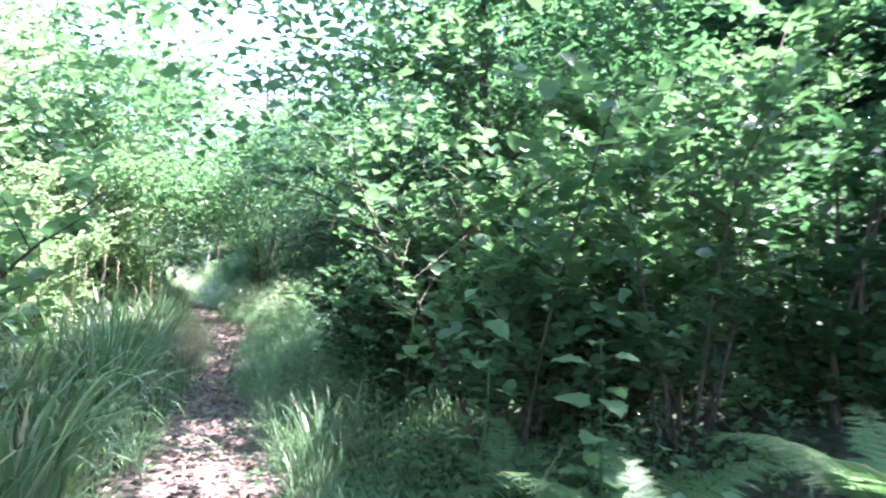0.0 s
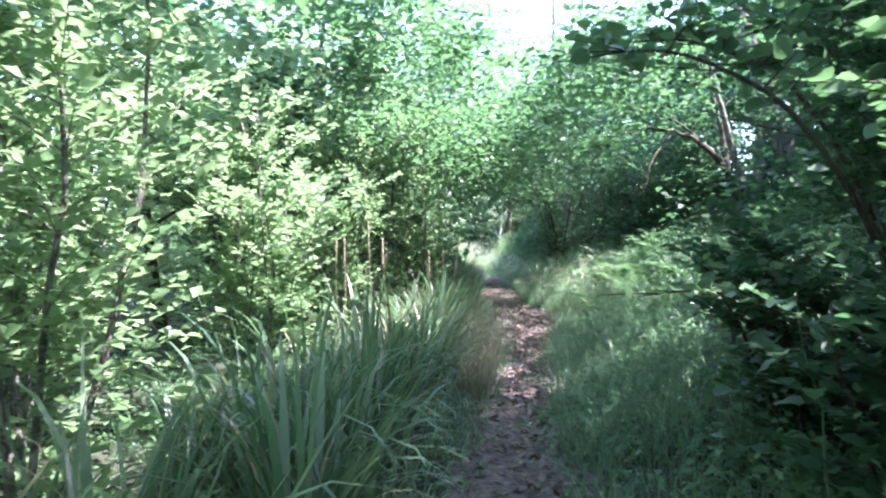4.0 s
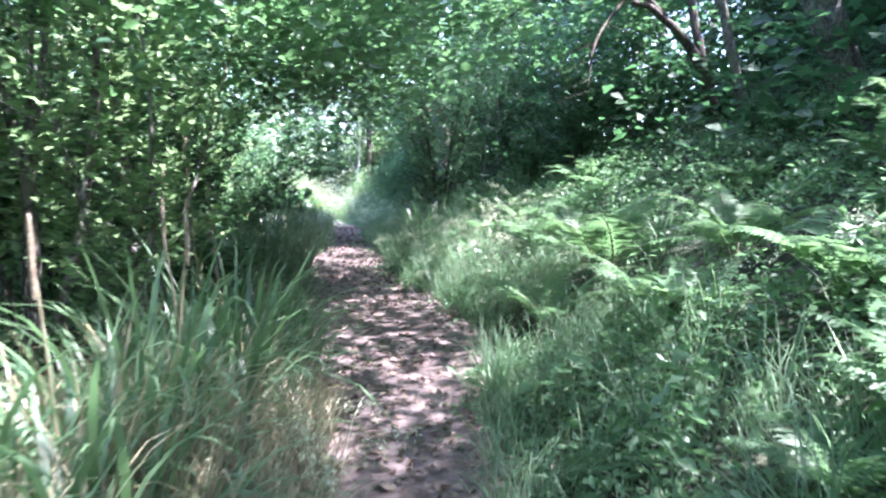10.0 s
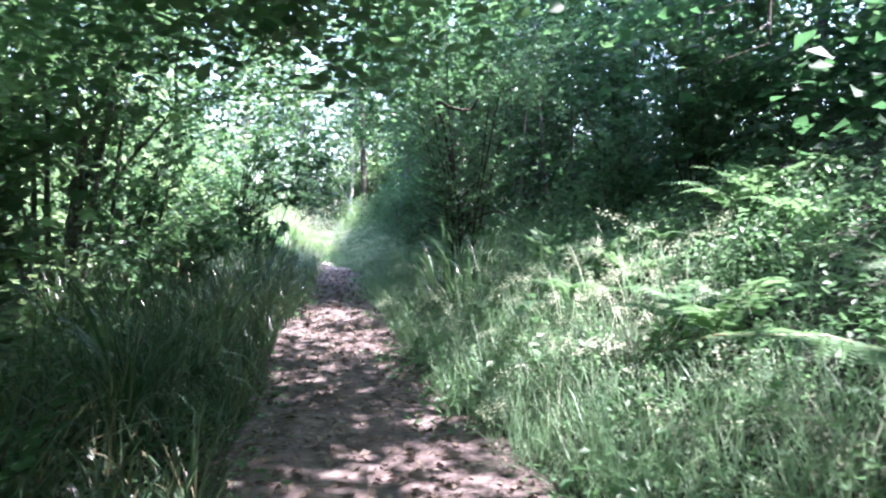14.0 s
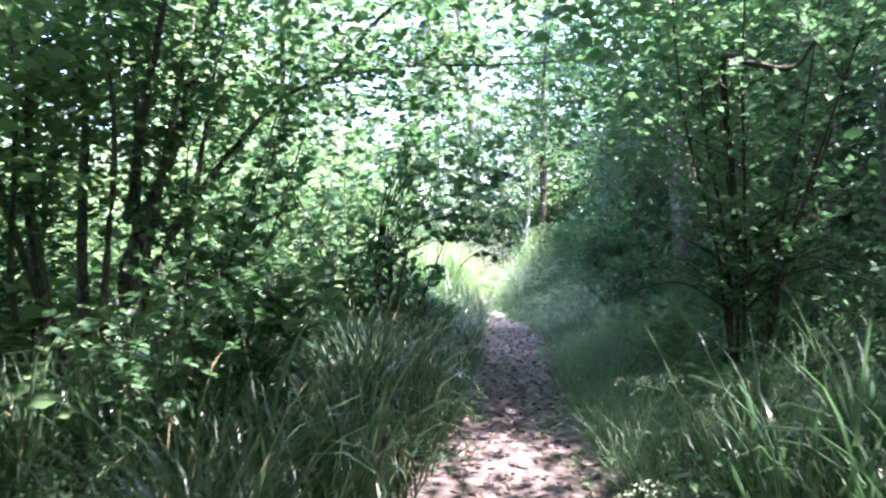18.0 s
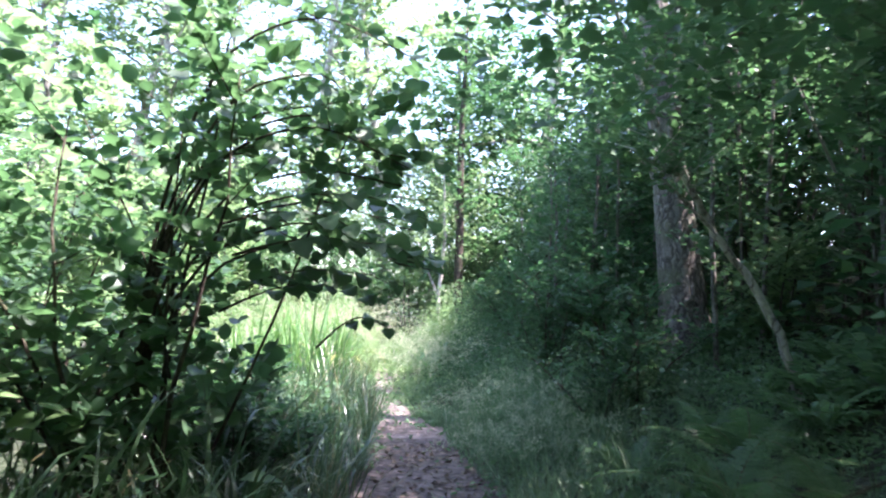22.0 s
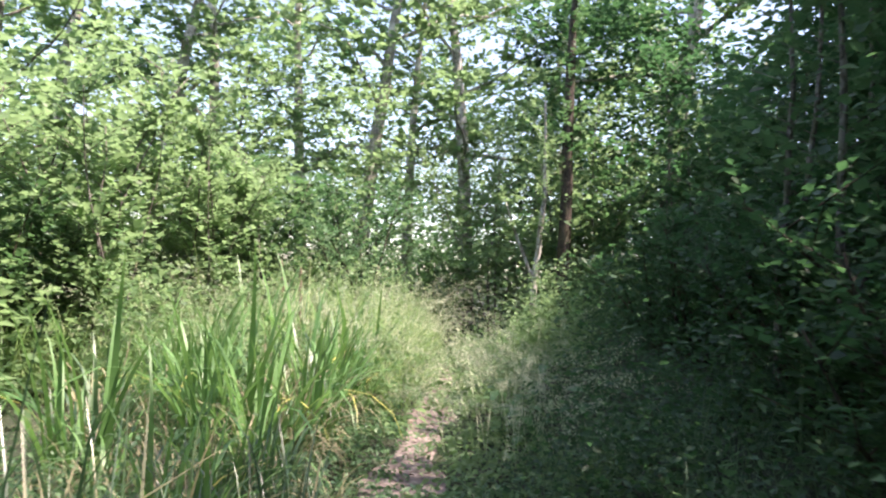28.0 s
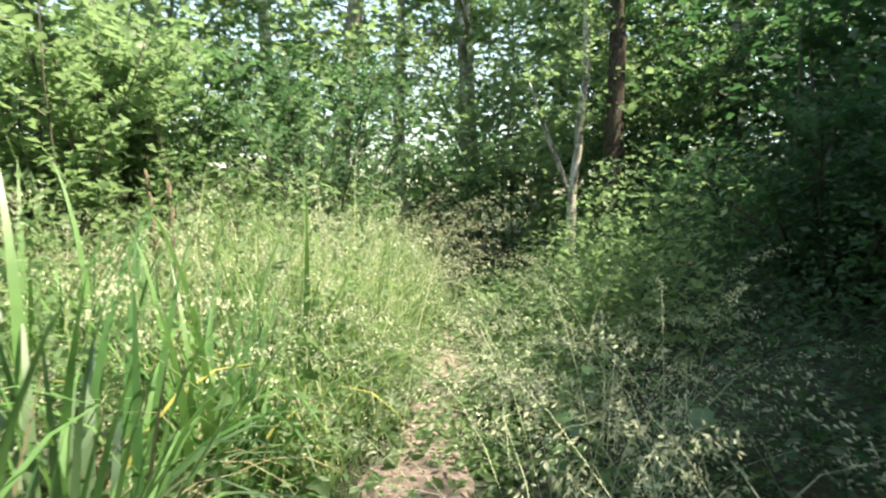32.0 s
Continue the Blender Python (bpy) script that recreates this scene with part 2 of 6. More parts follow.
# ---- shape helpers ----
class Geo:
    """Collects vertices and faces as arrays, and makes one mesh of them."""

    def __init__(self):
        self.v, self.q, self.t, self.n = [], [], [], 0

    def add(self, v, q=None, t=None):
        v = np.asarray(v, float).reshape(-1, 3)
        if q is not None and len(q):
            self.q.append(np.asarray(q, np.int64).reshape(-1, 4) + self.n)
        if t is not None and len(t):
            self.t.append(np.asarray(t, np.int64).reshape(-1, 3) + self.n)
        self.v.append(v)
        self.n += len(v)
        return self

    def mesh(self, name, material, smooth=False):
        me = bpy.data.meshes.new(name)
        v = np.concatenate(self.v) if self.v else np.zeros((0, 3))
        q = np.concatenate(self.q) if self.q else np.zeros((0, 4), np.int64)
        t = np.concatenate(self.t) if self.t else np.zeros((0, 3), np.int64)
        me.vertices.add(len(v))
        me.vertices.foreach_set("co", v.astype(np.float32).ravel())
        loops = np.concatenate([q.ravel(), t.ravel()]).astype(np.int32)
        me.loops.add(len(loops))
        me.loops.foreach_set("vertex_index", loops)
        me.polygons.add(len(q) + len(t))
        starts = np.concatenate([np.arange(len(q)) * 4, len(q) * 4 + np.arange(len(t)) * 3]).astype(np.int32)
        me.polygons.foreach_set("loop_start", starts)
        if smooth:
            me.polygons.foreach_set("use_smooth", np.ones(len(q) + len(t), bool))
        me.materials.append(material)
        me.update(calc_edges=True)
        me.validate()
        return me


def unit(a):
    return a / np.maximum(np.linalg.norm(a, axis=-1, keepdims=True), 1e-9)


def part(name, geo, material, parent=None, label="", smooth=False):
    ob = new(name, geo.mesh(name, material, smooth))
    ob.parent = parent
    if label:
        ob["label"] = label
    return ob


def tube(points, radii, sides=6):
    """A tapered round limb along a line of points."""
    p, r = np.asarray(points, float), np.asarray(radii, float)
    d = unit(np.gradient(p, axis=0))
    ref = np.where(np.abs(d[:, 2:3]) > 0.9, [[1.0, 0, 0]], [[0, 0, 1.0]])
    a = unit(np.cross(d, ref))
    b = np.cross(d, a)
    ang = np.arange(sides) * 2 * np.pi / sides
    ring = p[:, None] + r[:, None, None] * (np.cos(ang)[None, :, None] * a[:, None] + np.sin(ang)[None, :, None] * b[:, None])
    k = len(p)
    i, j = np.meshgrid(np.arange(k - 1), np.arange(sides), indexing="ij")
    n = (j + 1) % sides
    quads = np.stack([i * sides + j, i * sides + n, (i + 1) * sides + n, (i + 1) * sides + j], -1).reshape(-1, 4)
    v = np.concatenate([ring.reshape(-1, 3), p[-1:]])
    last = (k - 1) * sides
    tris = [(last + s, last + (s + 1) % sides, k * sides) for s in range(sides)]
    return v, quads, tris


def leaf_soup(geo, base, way, up, length, width, full=True, cup=0.12):
    """Leaves with a midrib fold: base points, pointing ways, upper sides, lengths and widths."""
    base, way, up = np.asarray(base), unit(np.asarray(way)), np.asarray(up)
    side = unit(np.cross(way, up))
    top = np.cross(side, way)
    n = len(base)
    length, width = np.broadcast_to(length, n)[:, None], np.broadcast_to(width, n)[:, None]
    droop = -0.12 * length * top
    if full == "round":
        rng = np.random.default_rng(n)
        v = [base]
        for hand in (1, -1):
            edge = []
            for f, w in ((0.08, 0.33), (0.32, 0.52), (0.58, 0.5), (0.82, 0.31)):
                w = w * rng.uniform(0.85, 1.12, (n, 1))
                edge.append(base + f * length * way + hand * w * width * side + (0.9 * cup * width) * top + f * f * droop * 1.6)
            v += edge + [base + length * way + 1.6 * droop] if hand == 1 else edge[::-1]
        i = np.arange(n)[:, None] * 10
        geo.add(np.stack(v, 1), np.concatenate([i + [0, 1, 2, 5], i + [2, 3, 4, 5], i + [0, 5, 8, 9], i + [8, 5, 6, 7]]))
    elif full:
        v = np.stack([
            base,
            base + 0.22 * length * way + 0.40 * width * side + cup * width * top,
            base + 0.62 * length * way + 0.46 * width * side + cup * width * top + 0.3 * droop,
            base + length * way + droop,
            base + 0.62 * length * way - 0.46 * width * side + cup * width * top + 0.3 * droop,
            base + 0.22 * length * way - 0.40 * width * side + cup * width * top,
        ], 1)
        i = np.arange(n)[:, None] * 6
        geo.add(v, np.concatenate([i + [0, 1, 2, 3], i + [0, 3, 4, 5]]))
    else:
        v = np.stack([base, base + 0.45 * length * way + 0.5 * width * side + cup * width * top,
                      base + length * way + droop, base + 0.45 * length * way - 0.5 * width * side + cup * width * top], 1)
        i = np.arange(n)[:, None] * 4
        geo.add(v, None, np.concatenate([i + [0, 1, 2], i + [0, 2, 3]]))


def blade_soup(geo, base, turn, height, width, start, bend, segs=3, power=1.3):
    """Grass blades: leaning by start at the root and by start + bend at the tip, in radians, towards turn."""
    n = len(base)
    s = np.linspace(0, 1, segs + 1)
    lean = start[:, None] + bend[:, None] * s[None, :] ** power
    step = height[:, None] / segs
    mid = (lean[:, 1:] + lean[:, :-1]) / 2
    out = np.concatenate([np.zeros((n, 1)), np.cumsum(np.sin(mid) * step, 1)], 1)
    rise = np.concatenate([np.zeros((n, 1)), np.cumsum(np.cos(mid) * step, 1)], 1)
    dx, dy = np.cos(turn)[:, None], np.sin(turn)[:, None]
    p = np.stack([base[:, :1] + out * dx, base[:, 1:2] + out * dy, base[:, 2:] + rise], -1)
    w = width[:, None] * (1 - s[None, :] ** 2.2 * 0.97) * (0.65 + 0.35 * np.minimum(1, s * 4))[None, :]
    side = np.stack([-np.sin(turn), np.cos(turn), 0 * turn], -1)[:, None] * (w / 2)[..., None]
    v = np.stack([p - side, p + side], 2).reshape(n, -1, 3)
    i = np.arange(n)[:, None, None] * 2 * (segs + 1) + (np.arange(segs) * 2)[None, :, None]
    geo.add(v, (i + [0, 1, 3, 2]).reshape(-1, 4))


# ---- the lie of the land ----
WAY_Y = (-14, -8, -4.5, -2, 0.4, 2, 4.5, 7, 9, 10.5, 12.5, 15, 17, 19, 21.5, 23.5, 25.5, 28, 30, 32, 34.5, 38, 42, 52)
WAY_X = (-1.2, -0.7, -0.35, -0.12, 0.05, 0.2, 0.45, 0.75, 0.98, 1.15, 1.28, 1.08, 1.08, 1.12, 1.25, 1.36, 1.45, 1.33, 1.08, 1.04, 1.03, 0.95, 0.6, -0.4)
WAY_W = (1, 1, 1, 1, 1.15, 0.9, 0.62, 0.65, 0.7, 1.0, 1.75, 1.55, 1.45, 1.4, 1.1, 0.95, 1.15, 0.78, 0.5, 0.42, 0.4, 0.36, 0.3, 0.3)
STEEP_Y, STEEP = (-10, 2, 6, 17, 24, 34, 45), (0.3, 0.34, 0.5, 0.5, 0.36, 0.34, 0.15)


def way_x(y):
    return np.interp(y, WAY_Y, WAY_X)


def way_w(y):
    return np.interp(y, WAY_Y, WAY_W)


def bumps(x, y):
    return (np.sin(1.7 * x + 0.6 * y) * np.sin(1.3 * y - 0.4 * x) + 0.5 * np.sin(3.9 * x + 1.1) * np.sin(4.3 * y + 0.7) + 0.25 * np.sin(9.1 * x + 3.7 * y))


def land(x, y):
    """Height of the ground: a bank climbs beside the path, and the other side falls away to wet ground."""
    x, y = np.asarray(x, float), np.asarray(y, float)
    u = x - way_x(y)
    half = way_w(y) / 2
    right = np.maximum(u - half - 0.3, 0)
    left = np.maximum(-u - half - 0.2, 0)
    rise = np.interp(y, STEEP_Y, STEEP) * np.where(right < 7, right, 7 + (right - 7) * 0.6)
    rise = np.minimum(rise, 9.0)
    fall = -0.06 * np.minimum(left, 6)
    off = np.clip((np.abs(u) - half) / 0.6, 0, 1)
    return rise + fall + off * 0.05 * bumps(x, y) + 0.012 * bumps(2.3 * x, 2.1 * y) - 0.03 * (1 - off)


def ground_sheet():
    xs = np.unique(np.concatenate([np.linspace(-400, -30, 14), np.linspace(-30, -6, 25), np.linspace(-6, 8, 71), np.linspace(8, 30, 23), np.linspace(30, 400, 14)]))
    ys = np.unique(np.concatenate([np.linspace(-400, -16, 14), np.linspace(-16, 50, 200), np.linspace(50, 90, 21), np.linspace(90, 500, 14)]))
    x, y = np.meshgrid(xs, ys, indexing="ij")
    v = np.stack([x, y, land(x, y)], -1)
    a, b = len(xs), len(ys)
    i, j = np.meshgrid(np.arange(a - 1), np.arange(b - 1), indexing="ij")
    g = Geo().add(v, np.stack([i * b + j, (i + 1) * b + j, (i + 1) * b + j + 1, i * b + j + 1], -1))
    tagged(part("ground", g, FOREST_SOIL, smooth=True), "dark woodland soil with leaf litter rising into a bank", "ground", kind="structure")


def path_strip(start, end, material, label):
    rng = np.random.default_rng(3)
    ys = np.arange(start, end, 0.09)
    across = np.linspace(-1, 1, 19)
    half = way_w(ys) / 2 + np.interp(ys, (26, 30), (0.13, 0.03)) + 0.06 * np.sin(ys * 2.3) + 0.05 * np.sin(ys * 5.1 + 1)
    x = way_x(ys)[:, None] + across[None] * half[:, None]
    y = np.repeat(ys[:, None], 19, 1)
    z = land(x, y) + 0.018 * (1 - across[None] ** 8) + 0.006 * np.sin(11 * x + 3 * y) * np.sin(7.3 * y) + rng.normal(0, 0.003, x.shape)
    z -= 0.03 * (np.abs(across)[None] > 0.99)
    a, b = x.shape
    i, j = np.meshgrid(np.arange(a - 1), np.arange(b - 1), indexing="ij")
    g = Geo().add(np.stack([x, y, z], -1), np.stack([i * b + j, i * b + j + 1, (i + 1) * b + j + 1, (i + 1) * b + j], -1))
    tagged(part("path", g, material, smooth=True), label, "footpath", kind="structure")


ground_sheet()
path_strip(-14, 27.45, PATH_SOIL, "narrow trodden footpath of pinkish-brown bare earth")
path_strip(27.4, 50, SUNLIT_SOIL, "narrow footpath of pale earth, coloured as in full sun")


WALK_Y = (-5, 0, 2.5, 5, 7, 9.5, 12.4, 15, 17.4, 20, 21.5, 22.2, 23.5, 24.4, 26.3, 28.3, 30)
WALK_X = (-0.4, -0.07, 0.26, 0.47, 0.67, 0.8, 0.71, 0.88, 1.05, 1.0, 1.13, 1.45, 1.79, 1.75, 1.5, 1.44, 1.36)


def room(x, y):
    """How far a spot lies from the middle of the path and from the line most trodden."""
    return np.minimum(np.abs(x - way_x(y)), np.abs(x - np.interp(y, WALK_Y, WALK_X)))


def foot(p):
    """Where the sun's ray through each point meets the ground cover."""
    fx, fy = p[:, 0], p[:, 1]
    for _ in range(4):
        drop = (p[:, 2] - land(fx, fy) - 0.5).clip(0, 40) * math.cos(SUN_EL) / math.sin(SUN_EL)
        fx, fy = p[:, 0] - drop * math.cos(SUN_AZ), p[:, 1] + drop * math.sin(SUN_AZ)
    return fx, fy


def clear_of(p, x0, x1, y0, y1):
    """True for leaves that do not shade the given stretch of ground."""
    fx, fy = foot(p)
    return ~((fx > x0) & (fx < x1) & (fy > y0) & (fy < y1))


# ---- woody plants ----
def bend_line(rng, start, way, length, steps, wander, lift):
    """A crooked line that starts off in one way and is lifted or let sag as it goes."""
    p, d = [np.array(start, float)], unit(np.array(way, float))
    for _ in range(steps):
        d = unit(d + rng.normal(0, wander, 3) + [0, 0, lift])
        p.append(p[-1] + d * length / steps)
    return np.array(p)


def sprays(geo, twigs, rng, limbs, count, reach, leaf, lo, per=12, full=True, flat=0.35, droop=-0.05, keep=None, slim=0.75, bare=0.35):
    """Twigs off the limbs, each with leaves left and right that lie rather flat."""
    starts, ways = [], []
    weights = np.array([len(l) for l in limbs], float)
    for k in rng.choice(len(limbs), count, p=weights / weights.sum()):
        line = limbs[k]
        s = rng.uniform(lo, 1) * (len(line) - 1)
        i = min(int(s), len(line) - 2)
        at = line[i] + (s - i) * (line[i + 1] - line[i])
        along = unit(line[i + 1] - line[i])
        a = rng.uniform(0, 2 * np.pi)
        out = unit(np.array([np.cos(a), np.sin(a), 0.25]) + 0.5 * along)
        starts.append(at)
        ways.append(out)
    starts, ways = np.array(starts), np.array(ways)
    length = reach * rng.uniform(0.5, 1.25, count)
    if twigs is not None:
        for p, w, l in zip(starts, ways, length):
            s = np.linspace(0, 1, 2)[:, None]
            if rng.random() < bare:
                twigs.add(*tube(p + w * l * s + np.array([0, 0, droop * l]) * s**2 * 2, [0.006, 0.002], 3))
    s = np.repeat(np.linspace(0.12, 1, per)[None], count, 0) + rng.uniform(-0.03, 0.03, (count, per))
    pos = starts[:, None] + ways[:, None] * (length[:, None] * s)[..., None] + np.array([0, 0, 1.0]) * (droop * 2 * length[:, None] * s**2)[..., None]
    hand = np.where(np.arange(per) % 2, 1.0, -1.0)[None, :, None]
    side = unit(np.cross(ways, [0, 0, 1.0]))[:, None] * hand
    way = unit(side * rng.uniform(0.6, 1.2, (count, per, 1)) + ways[:, None] * 0.8 + rng.normal(0, 0.3, (count, per, 3)))
    up = unit(np.array([0, 0, 1.0]) + rng.normal(0, flat, (count, per, 3)))
    size = leaf * rng.uniform(0.55, 1.2, (count, per))
    pos, way, up, size = pos.reshape(-1, 3), way.reshape(-1, 3), up.reshape(-1, 3), size.ravel()
    if keep is not None:
        ok = keep(pos)
        pos, way, up, size = pos[ok], way[ok], up[ok], size[ok]
    leaf_soup(geo, pos, way, up, size, size * slim, full)


def make_shrub(name, seed, height, spread, stems, count, leaf, leaves, bark, label, category="shrub", group="", per=12, reach=0.55, full=True, lo=0.2, radius=0.018, keep=None, lift=0.04, slim=0.75, flat=0.35):
    rng = np.random.default_rng(seed)
    root = tagged(new(name), label, category, group)
    limbs = []
    for k in range(stems):
        a = 2 * np.pi * (k + rng.uniform(-0.3, 0.3)) / stems
        lean = rng.uniform(0.3, 1) * spread / height
        line = bend_line(rng, (0.1 * math.cos(a), 0.1 * math.sin(a), -0.05), (math.cos(a) * lean, math.sin(a) * lean, 1), height * rng.uniform(0.75, 1.1), 8, 0.1, lift)
        limbs.append(line)
        part("stem", Geo().add(*tube(line, np.linspace(radius, radius * 0.25, len(line)) * rng.uniform(0.7, 1.3), 6)), bark, root, smooth=True)
    crown, twigs = Geo(), Geo()
    sprays(crown, twigs, rng, limbs, count, reach, leaf, lo, per, full, flat, keep=keep, slim=slim)
    if twigs.v:
        tagged(part("brushwood", twigs, bark, root), kind="stuff")
    part("foliage", crown, leaves, root)
    return root


def make_tree(name, seed, height, radius, lean, low, limb_count, limb_reach, count, leaf, leaves, bark, label, per=11, reach=0.9, full=False, group="", flat=0.45, sides=10, wob=0.04):
    rng = np.random.default_rng(seed)
    root = tagged(new(name), label, "tree", group)
    line = bend_line(rng, (0, 0, -0.2), (lean[0], lean[1], 1), height, 14, wob, 0.02)
    s = np.linspace(0, 1, len(line))
    r = radius * (1 - 0.86 * s) * (1 + 0.5 * np.exp(-s * 22))
    trunk = tube(line, r, sides)
    v = trunk[0]
    v[:-1] += rng.normal(0, radius * 0.03, v[:-1].shape)
    part("trunk", Geo().add(*trunk), bark, root, smooth=True)
    limbs = [line[int(len(line) * 0.75):]]
    for k in range(limb_count):
        f = low + (0.97 - low) * (k + rng.uniform(0, 0.8)) / limb_count
        i = f * (len(line) - 1)
        at = line[int(i)] + (i % 1) * (line[min(int(i) + 1, len(line) - 1)] - line[int(i)])
        a = k * 2.4 + rng.uniform(-0.5, 0.5)
        long = limb_reach * (1.15 - 0.6 * f) * rng.uniform(0.75, 1.2)
        limb = bend_line(rng, at, (math.cos(a), math.sin(a), 0.45), long, 7, 0.16, 0.03)
        limbs.append(limb)
        part("limb", Geo().add(*tube(limb, np.linspace(radius * (1 - 0.8 * f) * 0.4, 0.008, len(limb)), 5)), bark, root, smooth=True)
    crown = Geo()
    sprays(crown, None, rng, limbs, count, reach, leaf, 0.15, per, full, flat, droop=-0.1)
    part("crown", crown, leaves, root)
    return root


def stand(x, y, turn=0.0, size=1.0, sink=0.0, tilt=0.0):
    return pose(x, y, float(land(x, y)) - sink, tilt, 0, turn) @ Matrix.Scale(size, 4)


def place_all(kinds, spots):
    """Stands copies of the kinds on the spots (kind, x, y, turn, size); the first of each kind is the thing itself."""
    used = set()
    for k, x, y, turn, size in spots:
        m = stand(x, y, turn, size)
        if k in used:
            copy = copy_thing(kinds[k], Matrix.Identity(4))
            copy.matrix_basis = m
        else:
            kinds[k].matrix_basis = m
            used.add(k)


hazels = {
    "a": make_shrub("hazel_bush", 11, 2.6, 1.3, 8, 240, 0.115, HAZEL, BARK_DARK, "leafy hazel bush with many thin stems", group="hazel bushes", full=False),
    "b": make_shrub("hazel_bush", 12, 3.6, 1.3, 7, 270, 0.125, HAZEL, BARK_DARK, "tall leafy hazel bush with thin brown stems", group="hazel bushes", full=False),
    "c": make_shrub("sapling", 13, 5.2, 1.1, 4, 290, 0.108, LIGHT_LEAF, BARK, "slender light-green sapling with small leaves", "sapling", "saplings", reach=0.7, lo=0.2, radius=0.028, full=False),
    "d": make_shrub("low_bush", 14, 1.3, 0.9, 9, 215, 0.088, SHADE_LEAF, BARK_DARK, "low dark-green leafy bush beside the path", group="low bushes", reach=0.4, lo=0.1),
    "k": make_shrub("hazel_bush", 17, 3.2, 1.3, 7, 270, 0.108, LIGHT_LEAF, BARK, "sunlit pale green hazel bush on the wet side", group="hazel bushes", full=False),
    "h": make_shrub("evergreen_bush", 18, 3.6, 1.5, 9, 520, 0.07, HOLLY, BARK_DARK, "dark blue-green evergreen bush beyond the meadow", group="evergreen bushes", full=False, reach=0.7, lo=0.05),
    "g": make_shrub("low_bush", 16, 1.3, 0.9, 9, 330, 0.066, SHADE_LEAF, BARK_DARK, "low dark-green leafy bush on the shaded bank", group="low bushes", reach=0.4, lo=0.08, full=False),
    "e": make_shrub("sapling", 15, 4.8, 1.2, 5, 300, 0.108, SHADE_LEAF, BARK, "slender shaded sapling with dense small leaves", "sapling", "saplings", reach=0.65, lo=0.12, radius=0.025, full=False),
}
